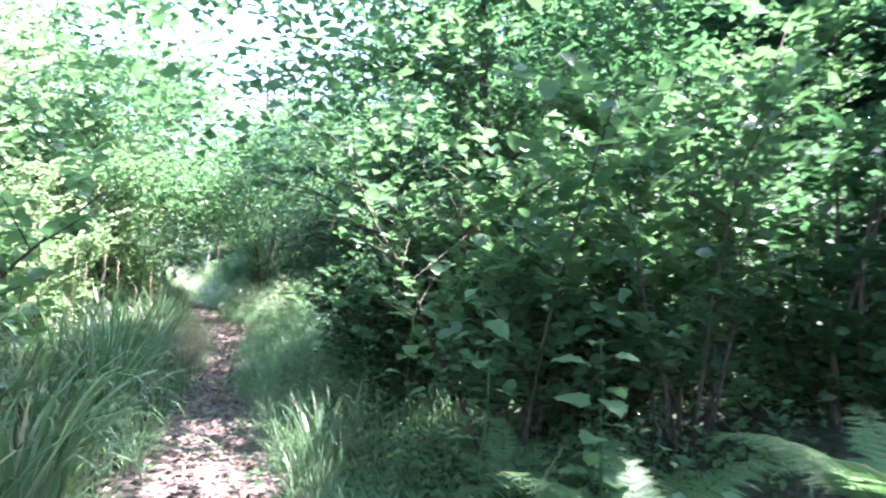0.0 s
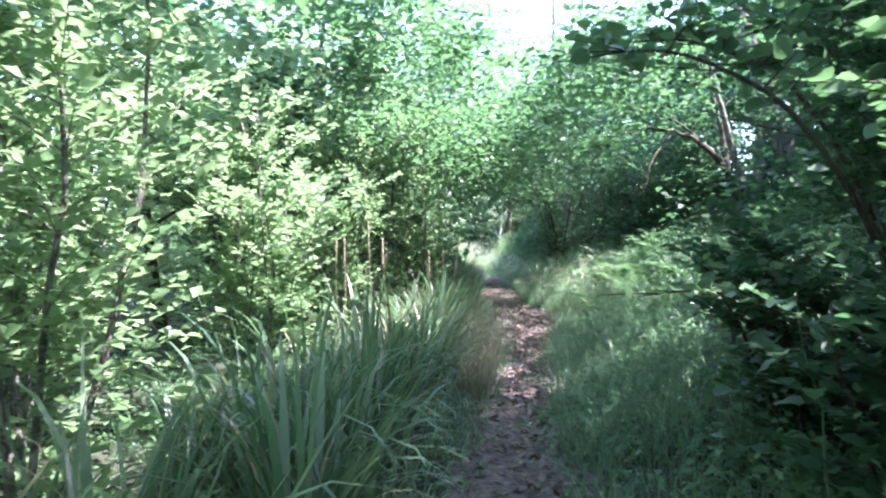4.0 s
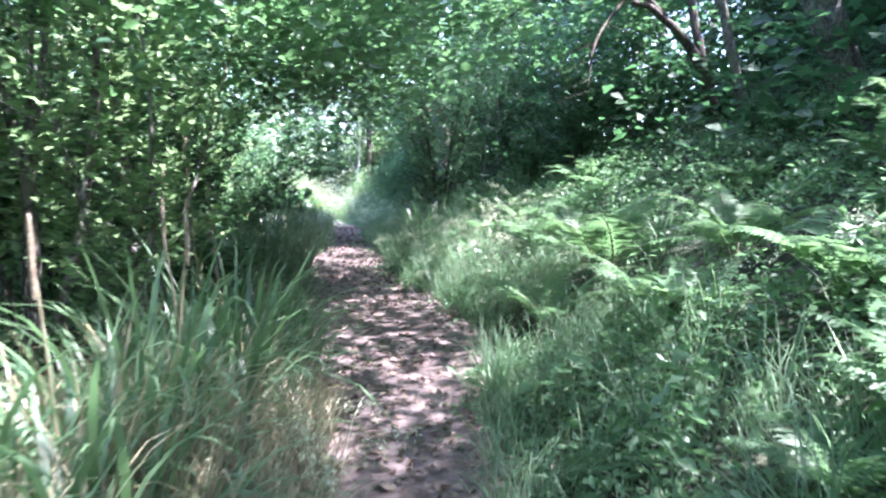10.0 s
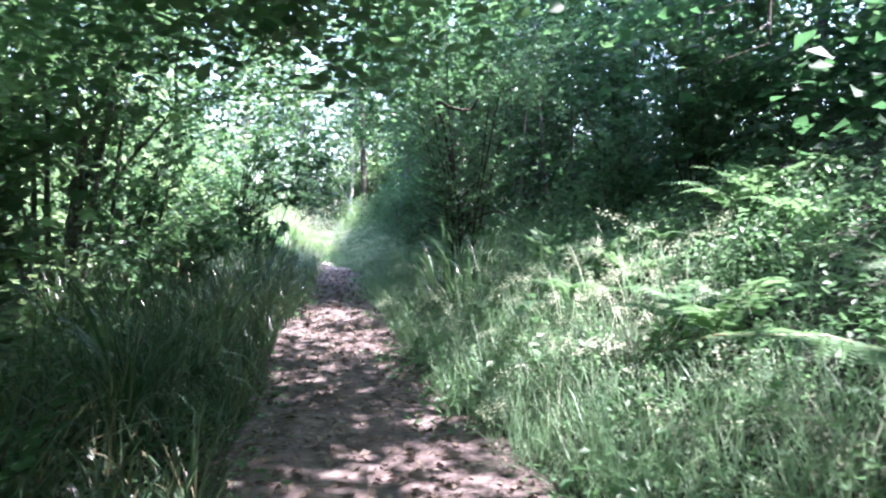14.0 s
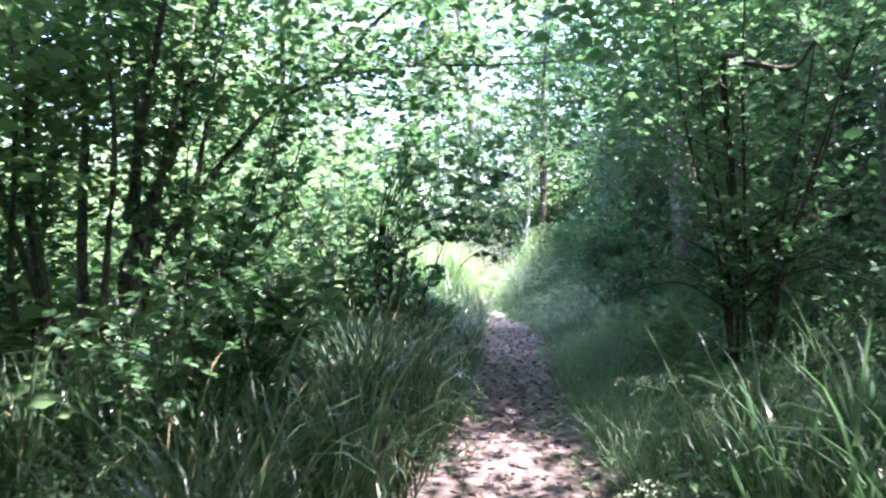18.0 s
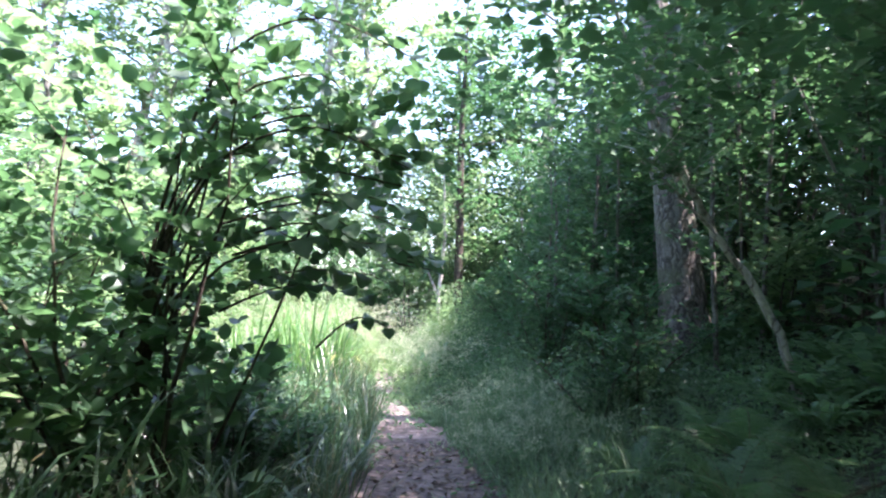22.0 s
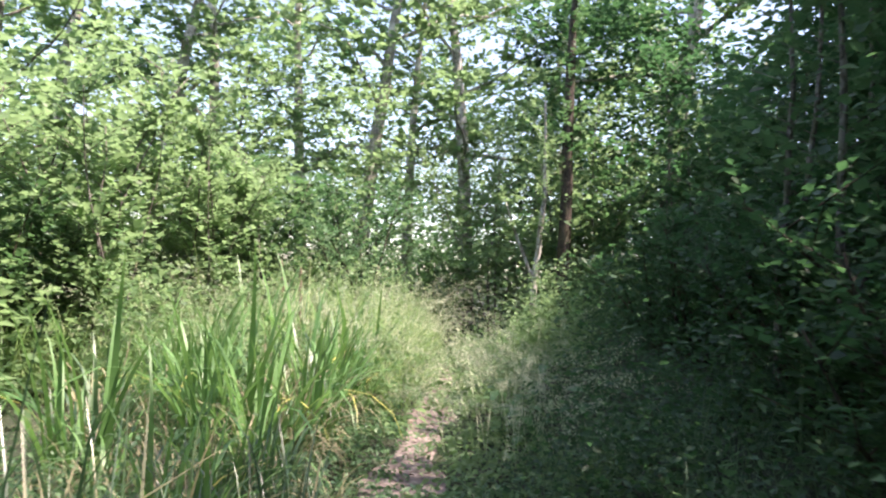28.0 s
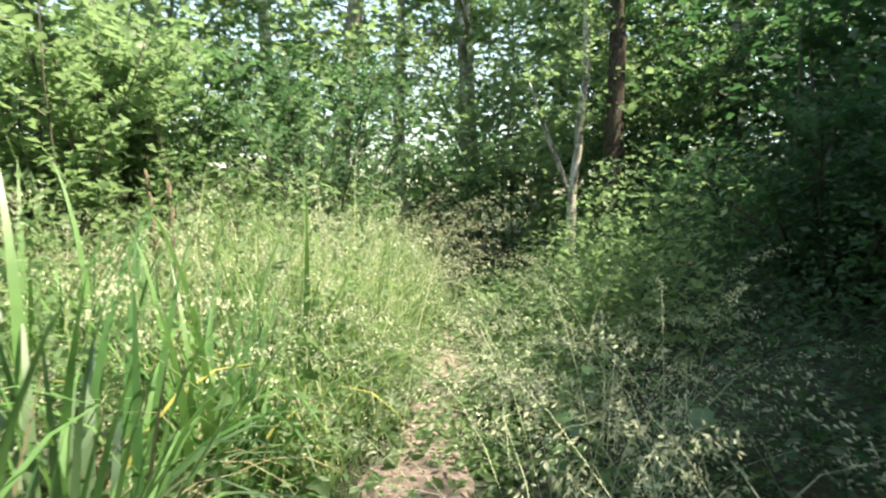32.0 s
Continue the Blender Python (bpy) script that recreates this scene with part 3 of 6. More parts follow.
HAZEL_SPOTS = [
    # beside the first stretch, bank side
    ("a", 2.5, -1.4, 20, 0.95), ("a", 3.3, 0.9, 130, 0.9), ("d", 2.4, -0.6, 10, 1.0), ("d", 1.75, 1.6, 200, 1.0),
    ("b", 4.4, -3.6, 200, 0.8), ("a", 3.6, 2.2, 300, 0.9), ("d", 1.9, 3.1, 80, 0.9), ("e", 2.4, 2.8, 80, 0.62), ("e", 3.3, 3.3, 200, 0.8), ("e", 2.9, 1.6, 300, 0.7), ("b", 6.4, 1.5, 10, 0.8), ("a", 5.8, -2.0, 240, 0.8), ("d", 3.8, -0.6, 50, 1.2), ("d", 3.2, -1.9, 150, 1.1),
    # beside the first stretch, wet side
    ("h", -0.9, 39.9, 0, 1.0), ("k", -2.1, 39.2, 30, 0.6), ("k", -3.6, 38.8, 310, 0.7), ("k", -2.6, 0.3, 40, 1.0), ("k", -3.6, 2.2, 140, 1.0), ("k", -1.9, 5.4, 240, 0.8), ("c", -2.4, 3.0, 100, 0.9), ("k", -3.4, 4.5, 210, 1.1), ("b", -3.2, -2.2, 310, 0.9), ("e", -4.6, 1.5, 25, 1.0),
    ("c", -4.4, 6.4, 160, 1.0), ("k", -2.4, 7.6, 75, 1.0), ("c", -0.9, 11.6, 20, 0.85), ("c", -2.2, 13.0, 230, 0.95), ("k", -2.0, 10.0, 140, 0.9),
    ("e", -3.6, 9.6, 330, 1.05), ("b", -3.2, 11.9, 10, 1.05), ("a", -1.3, 14.4, 275, 1.0), ("b", -3.3, 16.6, 95, 1.0), ("e", -3.6, 15.4, 180, 1.1),
    ("a", -4.2, 18.4, 60, 1.1), ("d", -0.6, 13.0, 120, 0.8), ("c", -6.2, 16.8, 77, 1.2),
    # bank side, middle stretch: the wood's edge on the slope
    ("e", 8.0, 5.4, 40, 1.0), ("b", 9.6, 8.2, 160, 1.1), ("a", 7.6, 10.6, 280, 0.8), ("e", 9.8, 12.2, 15, 1.0), ("b", 8.4, 17.0, 100, 1.0),
    ("a", 6.8, 19.2, 220, 0.9), ("e", 7.2, 20.6, 310, 1.0), ("b", 6.8, 23.0, 150, 1.0), ("a", 5.4, 18.2, 170, 0.8), ("a", 4.6, 18.6, 250, 0.55),
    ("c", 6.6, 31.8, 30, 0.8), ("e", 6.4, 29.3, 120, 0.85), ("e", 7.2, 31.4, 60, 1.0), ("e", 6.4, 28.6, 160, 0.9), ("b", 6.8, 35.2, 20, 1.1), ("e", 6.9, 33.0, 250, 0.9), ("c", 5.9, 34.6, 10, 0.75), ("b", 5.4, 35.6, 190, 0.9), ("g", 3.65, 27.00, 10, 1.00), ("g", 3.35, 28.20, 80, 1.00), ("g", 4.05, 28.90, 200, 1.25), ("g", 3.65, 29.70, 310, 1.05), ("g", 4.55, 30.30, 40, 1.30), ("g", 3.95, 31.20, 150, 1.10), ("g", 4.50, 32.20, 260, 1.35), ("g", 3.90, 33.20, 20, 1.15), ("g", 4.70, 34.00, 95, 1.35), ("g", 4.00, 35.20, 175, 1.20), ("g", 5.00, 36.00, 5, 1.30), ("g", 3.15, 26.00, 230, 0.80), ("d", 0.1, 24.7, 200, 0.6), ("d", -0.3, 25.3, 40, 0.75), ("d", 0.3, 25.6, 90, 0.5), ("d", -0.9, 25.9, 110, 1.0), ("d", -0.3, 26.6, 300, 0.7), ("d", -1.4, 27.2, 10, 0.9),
    ("e", 6.2, 30.2, 70, 1.1), ("b", 6.0, 26.2, 320, 1.0), ("e", 5.6, 24.4, 20, 1.0), ("e", 4.8, 37.6, 220, 1.1),
    ("b", 3.6, 40.6, 60, 0.9), ("c", 3.6, 41.0, 300, 1.0), ("e", 6.6, 33.6, 145, 1.2),
    # wet side, last stretch
    ("k", -3.5, 34.6, 20, 1.4), ("k", -4.7, 32.9, 140, 1.35), ("k", -3.3, 36.8, 250, 1.3), ("k", -5.4, 35.6, 300, 1.5), ("k", -2.9, 38.4, 60, 1.15), ("k", -4.4, 38.2, 170, 1.5),
    ("a", -3.4, 26.4, 250, 1.0), ("c", -4.6, 20.6, 10, 0.9), ("e", -4.6, 23.0, 200, 1.1),
    ("b", -4.4, 29.0, 66, 1.0), ("c", -5.2, 32.0, 180, 1.0), ("a", -4.4, 34.2, 290, 1.1), ("b", -3.0, 38.2, 120, 1.0), ("e", -1.2, 40.4, 20, 0.9),
    ("a", 0.4, 42.0, 240, 1.0), ("b", -4.8, 40.4, 80, 1.2), ("c", 1.8, 43.6, 160, 1.0), ("b", -2.6, 43.8, 210, 1.2),
]
place_all(hazels, HAZEL_SPOTS)

trees = {
    "tall": make_tree("woodland_tree", 21, 15, 0.2, (0.03, 0.02), 0.22, 18, 4.8, 340, 0.29, SHADE_LEAF, BARK, "tall woodland tree with grey bark and leafy crown", group="woodland trees", reach=1.2),
    "mid": make_tree("woodland_tree", 22, 10, 0.13, (-0.06, 0.03), 0.2, 15, 3.4, 300, 0.25, SHADE_LEAF, BARK_DARK, "slim woodland tree with dark stem and leafy crown", group="woodland trees", reach=1.1),
    "light": make_tree("woodland_tree", 23, 12, 0.15, (0.02, -0.04), 0.16, 17, 3.8, 340, 0.25, LIGHT_LEAF, BARK, "light-green tree with grey stem and airy crown", group="woodland trees", reach=1.1),
    "pale": make_tree("pale_tree", 24, 19, 0.3, (0.04, 0.0), 0.28, 16, 5.0, 330, 0.29, LIGHT_LEAF, BARK_PALE, "tall pale-barked tree with forked limbs, far off", group="pale trees", reach=1.2),
}
TREE_SPOTS = [
    ("tall", 15.0, -7.0, 20, 1.0), ("tall", 11.6, 20.6, 300, 1.0), 
    ("tall", 20.5, 12.0, 70, 1.0), ("mid", 10.0, 21.8, 220, 0.9), ("tall", 18.5, 25.5, 130, 0.95), ("mid", 10.5, 29.5, 350, 0.8), ("tall", 14.0, 31.5, 20, 0.95),
    ("mid", 13.0, 36.5, 90, 0.85), ("tall", 16.0, 36.0, 250, 1.0), ("mid", 8.6, -3.6, 180, 1.0), ("tall", 7.4, -7.6, 60, 1.0), ("light", -4.6, -5.6, 10, 0.9), ("light", -3.6, 16.0, 210, 0.8), ("mid", -5.2, 11.2, 20, 0.9), 
    ("light", -6.4, 2.6, 140, 0.9), ("light", -7.4, 8.4, 260, 0.95), ("light", -8.2, 14.2, 35, 1.0), ("light", -6.6, 20.0, 310, 0.9), ("light", -8.6, 25.4, 80, 1.0), ("light", -9.0, 31.2, 200, 1.0),
    ("light", -8.0, 38.0, 15, 1.0), ("tall", -12, 6, 50, 1.0), ("tall", -13, 18, 170, 1.0), ("tall", -13, 29, 290, 1.0), ("tall", 15, 5, 10, 1.1), ("tall", 16, 22, 100, 1.1), ("tall", 15.5, 44, 190, 1.1),
    ("pale", -2.9, 48, 20, 1.0), ("pale", -1.1, 50, 150, 0.8), ("pale", 0.9, 49, 250, 0.95), ("pale", -9.9, 48, 90, 1.05), ("pale", -8.6, 50, 310, 1.0), ("pale", -5.7, 53, 200, 1.0),
    ("pale", 6.8, 46, 70, 1.15), ("pale", -13, 47, 130, 1.0), ("light", 4.4, 47, 60, 0.8), ("mid", 12.0, 42, 140, 0.95), ("light", -6.0, 45, 210, 0.7), ("pale", 3.2, 54, 5, 0.9),
]
place_all(trees, TREE_SPOTS)


# ---- single trees that stand out ----
def limb_part(name, points, radii, bark, root, sides=7, label=""):
    p = np.array(points, float)
    k = 4 * (len(p) - 1) + 1
    at, old = np.linspace(0, len(p) - 1, k), np.arange(len(p))
    line = np.stack([np.interp(at, old, p[:, n]) for n in range(3)], 1)
    line[1:-1] = (line[:-2] + 2 * line[1:-1] + line[2:]) / 4
    line[1:-1] = (line[:-2] + 2 * line[1:-1] + line[2:]) / 4
    r = np.interp(at, old, radii)
    wob = np.random.default_rng(len(p) + int(abs(p[-1, 0]) * 100)).normal(0, 1, line.shape) * np.minimum(r * 0.22, 0.012)[:, None]
    line[1:] += wob[1:]
    part(name, Geo().add(*tube(line, r, sides)), bark, root, label, smooth=True)
    return line


def lone_tree(name, x, y, label, limbs, bark, leaves, count, leaf, seed, category="tree", reach=0.7, lo=0.45, full=False, per=12, bare=0.3, flat=0.4, mass=None, keep=None):
    """A tree whose trunk and limbs are laid out one by one: (name, points from the foot, radii, bears leaves)."""
    rng = np.random.default_rng(seed)
    z = float(land(x, y))
    root = tagged(new(name), label, category)
    root.matrix_basis = pose(x, y, z)
    bearing = []
    for part_name, points, radii, leafy in limbs:
        line = limb_part(part_name, np.array(points, float) - [x, y, z], radii, bark, root, 10 if part_name == "trunk" else 6)
        if leafy:
            bearing.append(line)
    crown, twigs = Geo(), Geo()
    sprays(crown, twigs, rng, bearing, count, reach, leaf, lo, per, full, flat, droop=-0.08, bare=bare, keep=keep and (lambda p: keep(p + [x, y, z])))
    if twigs.v:
        tagged(part("brushwood", twigs, bark, root), kind="stuff")
    if mass:
        n, mid, half = mass
        at = rng.normal(0, 1, (n, 3))
        at = at / np.linalg.norm(at, axis=1, keepdims=True) * rng.uniform(0.35, 1, (n, 1)) ** 0.6 * half + np.array(mid) - [x, y, z]
        p = np.repeat(at, 12, 0) + rng.normal(0, 1, (n * 12, 3)) * [0.2, 0.2, 0.1]
        p = p[keep(p + [x, y, z])] if keep else p
        a = rng.uniform(0, 2 * np.pi, len(p))
        leaf_soup(crown, p, np.stack([np.cos(a), np.sin(a), rng.uniform(-0.8, 0.1, len(p))], -1), np.array([0, 0, 1.0]) + rng.normal(0, 0.5, (len(p), 3)), leaf * rng.uniform(0.6, 1.2, len(p)), leaf * 0.7, False)
    part("crown", crown, leaves, root)
    return root


lone_tree("leaning_tree", 7.5, 13.9, "grey-brown tree trunk leaning over the bank", [
    ("trunk", [(7.5, 13.9, 2.1), (7.2, 13.9, 2.9), (6.6, 13.9, 4.3), (6.12, 13.9, 5.7), (5.67, 13.9, 7.0), (5.1, 13.9, 9.0), (4.9, 14, 11)], [0.28, 0.23, 0.2, 0.18, 0.16, 0.12, 0.05], True),
    ("limb", [(5.67, 13.9, 7.0), (6.4, 14.6, 8.2), (7.4, 15, 9.4)], [0.09, 0.05, 0.02], True),
    ("limb", [(5.4, 13.9, 8.0), (5.0, 14.6, 9), (4.4, 15.2, 9.6)], [0.08, 0.05, 0.02], True),
], BARK, SHADE_LEAF, 55, 0.16, 61, reach=1.0, lo=0.5, keep=lambda p: clear_of(p, 1.5, 5.5, 12.5, 16.3))
lone_tree("thin_tree", 6.65, 15.0, "thin grey stem leaning beside the larger trunk", [
    ("trunk", [(6.65, 15, 2.2), (6.4, 15, 3.1), (6.1, 15, 4.1), (5.7, 15, 5.6), (5.3, 15, 7.4)], [0.09, 0.075, 0.065, 0.05, 0.02], True),
], BARK, SHADE_LEAF, 70, 0.12, 62, keep=lambda p: clear_of(p, 1.9, 5, 13, 16.3))
lone_tree("arching_tree", 7.0, 16.2, "dark crooked tree arching its bare limbs over the slope", [
    ("trunk", [(7.0, 16.2, 2.2), (6.6, 16.2, 3.3), (5.93, 16.2, 4.0), (5.3, 16.2, 4.25), (4.6, 16.1, 4.3), (4.0, 16.0, 4.2), (3.5, 16, 3.95), (3.2, 16, 3.6)], [0.12, 0.09, 0.06, 0.045, 0.033, 0.025, 0.016, 0.006], True),
    ("limb", [(5.93, 16.2, 4.0), (5.4, 16.3, 4.5), (4.7, 16.4, 4.75), (4.0, 16.5, 4.9), (3.2, 16.6, 5.1)], [0.04, 0.032, 0.024, 0.016, 0.006], True),
    ("limb", [(6.6, 16.2, 3.3), (6.5, 16.5, 4.6), (6.2, 16.8, 6.0), (5.6, 17, 7.0)], [0.08, 0.06, 0.04, 0.015], True),
    ("limb", [(5.3, 16.2, 4.25), (4.6, 15.8, 3.5), (4.4, 15.5, 2.7)], [0.03, 0.02, 0.008], True),
], BARK_DARK, HAZEL, 190, 0.12, 63, lo=0.3, keep=lambda p: clear_of(p, 2.4, 4.4, 14.8, 16.5))
rng = np.random.default_rng(64)
holly = [("limb", [(3.2, 21.4, 1.4), (2.9, 21.0, 2.6), (2.64, 20.4, 3.01), (2.84, 20.3, 2.87), (3.14, 20.3, 2.83), (3.25, 20.2, 3.06)], [0.03, 0.03, 0.028, 0.025, 0.02, 0.01], False)]
for k in range(9):
    a = k * 0.7 + rng.uniform(-0.2, 0.2)
    r = rng.uniform(0.5, 1.4)
    cx, cy = math.cos(a), math.sin(a)
    holly.append(("stem", [(3.25 + 0.15 * cx, 21.4 + 0.15 * cy, 0.4), (3.25 + 0.35 * r * cx, 21.3 + 0.3 * r * cy, 1.5), (3.2 + 0.8 * r * cx, 21.2 + 0.7 * r * cy, 2.7), (3.2 + r * cx, 21.2 + r * cy, rng.uniform(3.4, 5.0))], [0.018, 0.015, 0.011, 0.004], True))
for k in range(14):
    a, r = rng.uniform(0, 6.28), rng.uniform(0.6, 1.3)
    cx, cy, z = math.cos(a), math.sin(a), rng.uniform(0.9, 1.6)
    holly.append(("dead_twig", [(3.2, 21.4, z), (3.2 + 0.5 * r * cx, 21.3 + 0.5 * r * cy, z + 0.35), (3.2 + r * cx, 21.2 + r * cy, z + rng.uniform(-0.1, 0.3))], [0.012, 0.008, 0.003], False))
lone_tree("holly_tree", 3.25, 21.4, "dark dense evergreen bush with drooping twigs, bare and brown below", holly, BARK_DARK, HOLLY, 300, 0.09, 64, reach=0.7, lo=0.15, bare=0.8, mass=(170, (3.55, 21.3, 2.9), (1.45, 1.6, 2.1)), keep=lambda p: p[:, 0] > 1.95)
lone_tree("multi_stem_tree", -2.9, 22.2, "many-stemmed shaded tree with a long limb arching over the path", [
    ("trunk", [(-2.9, 22.2, -0.3), (-2.85, 22.2, 0.9), (-2.75, 22.2, 1.6), (-2.32, 22.2, 2.55), (-2.12, 22.2, 3.32), (-1.85, 22.2, 4.3), (-1.6, 22.2, 5.8), (-1.5, 22.3, 7.5)], [0.13, 0.1, 0.078, 0.066, 0.058, 0.05, 0.035, 0.015], True),
    ("stem", [(-3.2, 22.2, -0.3), (-3.36, 22.2, 1.17), (-3.33, 22.2, 2.4), (-3.31, 22.2, 3.44), (-3.5, 22.4, 5.4), (-3.6, 22.6, 7)], [0.05, 0.045, 0.04, 0.032, 0.022, 0.01], True),
    ("stem", [(-2.6, 22.0, -0.3), (-2.62, 21.9, 1.1), (-2.5, 21.8, 2.4), (-2.55, 21.6, 3.8), (-2.4, 21.4, 5.2)], [0.05, 0.042, 0.034, 0.025, 0.01], True),
    ("limb", [(-2.75, 22.25, 0.7), (-2.55, 22.3, 1.35), (-2.31, 22.4, 1.76), (-2.06, 22.4, 2.16), (-1.75, 22.4, 2.56), (-1.26, 22.4, 3.07), (-0.7, 22.4, 3.3), (-0.02, 22.4, 3.39), (0.96, 22.4, 3.4), (1.5, 22.4, 3.42), (2.3, 22.4, 3.5)], [0.05, 0.045, 0.04, 0.036, 0.032, 0.027, 0.022, 0.018, 0.014, 0.01, 0.005], True),
    ("limb", [(-0.7, 22.4, 3.3), (-0.2, 22.1, 3.8), (0.5, 21.8, 4.2), (1.2, 21.5, 4.3)], [0.03, 0.022, 0.015, 0.005], True),
    ("limb", [(-1.26, 22.4, 3.07), (-1.2, 22.2, 3.9), (-0.9, 21.9, 4.9), (-0.6, 21.7, 5.6)], [0.03, 0.025, 0.015, 0.005], True),
    ("limb", [(-0.02, 22.4, 3.39), (0.5, 22.8, 3.6), (1.2, 23.2, 3.7), (2.0, 23.6, 3.8)], [0.025, 0.018, 0.012, 0.005], True),
    ("stem", [(-2.75, 21.9, -0.3), (-2.45, 21.8, 1.2), (-2.2, 21.7, 2.4), (-1.8, 21.5, 3.8)], [0.05, 0.042, 0.034, 0.015], True),
    ("stem", [(-2.95, 21.8, -0.3), (-3.0, 21.6, 1.3), (-2.8, 21.4, 2.7), (-2.9, 21.2, 4.2)], [0.055, 0.045, 0.035, 0.015], True),
    ("stem", [(-3.1, 21.9, -0.3), (-3.6, 21.7, 1.2), (-3.9, 21.5, 2.5), (-4.3, 21.3, 4.0)], [0.05, 0.042, 0.034, 0.015], True),
    ("stem", [(-2.7, 22.2, -0.3), (-2.3, 22.3, 1.0), (-2.15, 22.3, 2.1), (-2.0, 22.5, 3.6)], [0.045, 0.038, 0.03, 0.012], True),
    ("stem", [(-2.85, 21.8, -0.3), (-2.65, 21.4, 1.1), (-2.3, 21.0, 2.2), (-2.2, 20.6, 3.4)], [0.04, 0.034, 0.027, 0.01], True),
    ("stem", [(-3.3, 22.0, -0.3), (-3.75, 21.9, 1.6), (-3.7, 21.9, 3.0), (-3.9, 22.0, 4.6)], [0.06, 0.05, 0.04, 0.015], True),
    ("stem", [(-3.5, 21.6, -0.3), (-4.0, 21.4, 1.0), (-4.1, 21.3, 2.2), (-4.6, 21.2, 3.8)], [0.04, 0.034, 0.027, 0.01], True),
    ("stem", [(-3.4, 21.5, -0.3), (-3.5, 21.3, 1.1), (-3.35, 21.2, 2.4), (-3.4, 21.1, 4.2)], [0.035, 0.03, 0.024, 0.01], True),
    ("stem", [(-3.15, 21.4, -0.3), (-3.05, 21.2, 1.0), (-3.2, 21.1, 2.2), (-3.1, 21.0, 3.8)], [0.035, 0.03, 0.022, 0.01], True),
    ("stem", [(-3.7, 21.7, -0.3), (-4.4, 21.4, 0.8), (-4.8, 21.3, 1.7), (-5.3, 21.2, 3.0)], [0.04, 0.034, 0.027, 0.01], True),
    ("limb", [(-2.84, 22.2, 1.7), (-2.2, 21.3, 2.8), (-1.6, 20.4, 3.4), (-1.0, 19.6, 3.7)], [0.05, 0.04, 0.025, 0.008], True),
], BARK, HAZEL, 430, 0.1, 65, reach=0.8, lo=0.4, mass=(220, (-2.9, 22.0, 4.6), (1.8, 1.6, 2.2)))
lone_tree("old_tree", 4.75, 27.9, "thick grey ridged tree trunk standing on the bank", [
    ("trunk", [(4.8, 27.9, 0.5), (4.74, 27.9, 1.2), (4.66, 27.9, 1.9), (4.55, 27.9, 2.8), (4.43, 27.9, 3.75), (4.2, 27.9, 6), (4.0, 28, 9), (4.0, 28.2, 12)], [0.4, 0.32, 0.27, 0.235, 0.21, 0.18, 0.13, 0.05], False),
    ("limb", [(4.3, 27.9, 5.0), (5.2, 27.2, 6.2), (6.4, 26.8, 7.0)], [0.1, 0.06, 0.02], True),
    ("limb", [(4.2, 27.9, 6.0), (3.6, 28.8, 7.4), (3.4, 29.8, 8)], [0.09, 0.05, 0.02], True),
    ("limb", [(4.1, 27.9, 7.5), (5.0, 28.8, 9), (6, 29.4, 10)], [0.08, 0.05, 0.02], True),
    ("limb", [(4.4, 27.9, 4.0), (4.9, 27.0, 4.7), (5.2, 26.0, 4.9)], [0.06, 0.04, 0.015], True),
], BARK, SHADE_LEAF, 170, 0.15, 66, reach=1.0, lo=0.3, keep=lambda p: clear_of(p, -3, 2.7, 29.8, 37))
lone_tree("leaning_birch", 4.5, 25.2, "thin pale birch stem leaning steeply out of the bank", [
    ("trunk", [(4.5, 25.2, 0.8), (4.34, 25.2, 1.34), (4.03, 25.2, 1.83), (3.79, 25.2, 2.11), (3.63, 25.2, 2.36), (3.5, 25.2, 2.62), (3.35, 25.2, 2.85), (3.0, 25.2, 3.6), (2.7, 25.2, 4.6), (2.6, 25.2, 5.6)], [0.042, 0.038, 0.034, 0.032, 0.03, 0.028, 0.025, 0.02, 0.014, 0.006], True),
    ("limb", [(3.79, 25.2, 2.11), (3.3, 25.0, 2.5), (2.9, 24.9, 2.75)], [0.018, 0.012, 0.004], True),
    ("limb", [(3.35, 25.2, 2.85), (3.6, 25.6, 3.9), (3.9, 25.9, 4.8)], [0.025, 0.015, 0.005], True),
], BARK_PALE, HAZEL, 110, 0.095, 67, lo=0.4)
lone_tree("slim_tree", 3.15, 40.2, "slim dark trunk at the edge of the meadow", [
    ("trunk", [(3.15, 40.2, 0.2), (3.18, 40.2, 3), (3.1, 40.2, 6), (3.2, 40.3, 10)], [0.16, 0.13, 0.1, 0.03], True)], BARK_DARK, HAZEL, 90, 0.14, 70, lo=0.45)
lone_tree("young_birch", 2.6, 40.0, "pale leaning stem forked low, catching the sun", [
    ("trunk", [(2.6, 40.0, 0.2), (2.55, 40, 1.8), (2.72, 40, 3.4), (2.6, 40, 5.4)], [0.08, 0.065, 0.05, 0.02], True),
    ("limb", [(2.56, 40, 1.6), (2.2, 40, 2.4), (1.9, 40, 3.2)], [0.05, 0.04, 0.015], True)], BARK_PALE, LIGHT_LEAF, 60, 0.11, 72, lo=0.45)
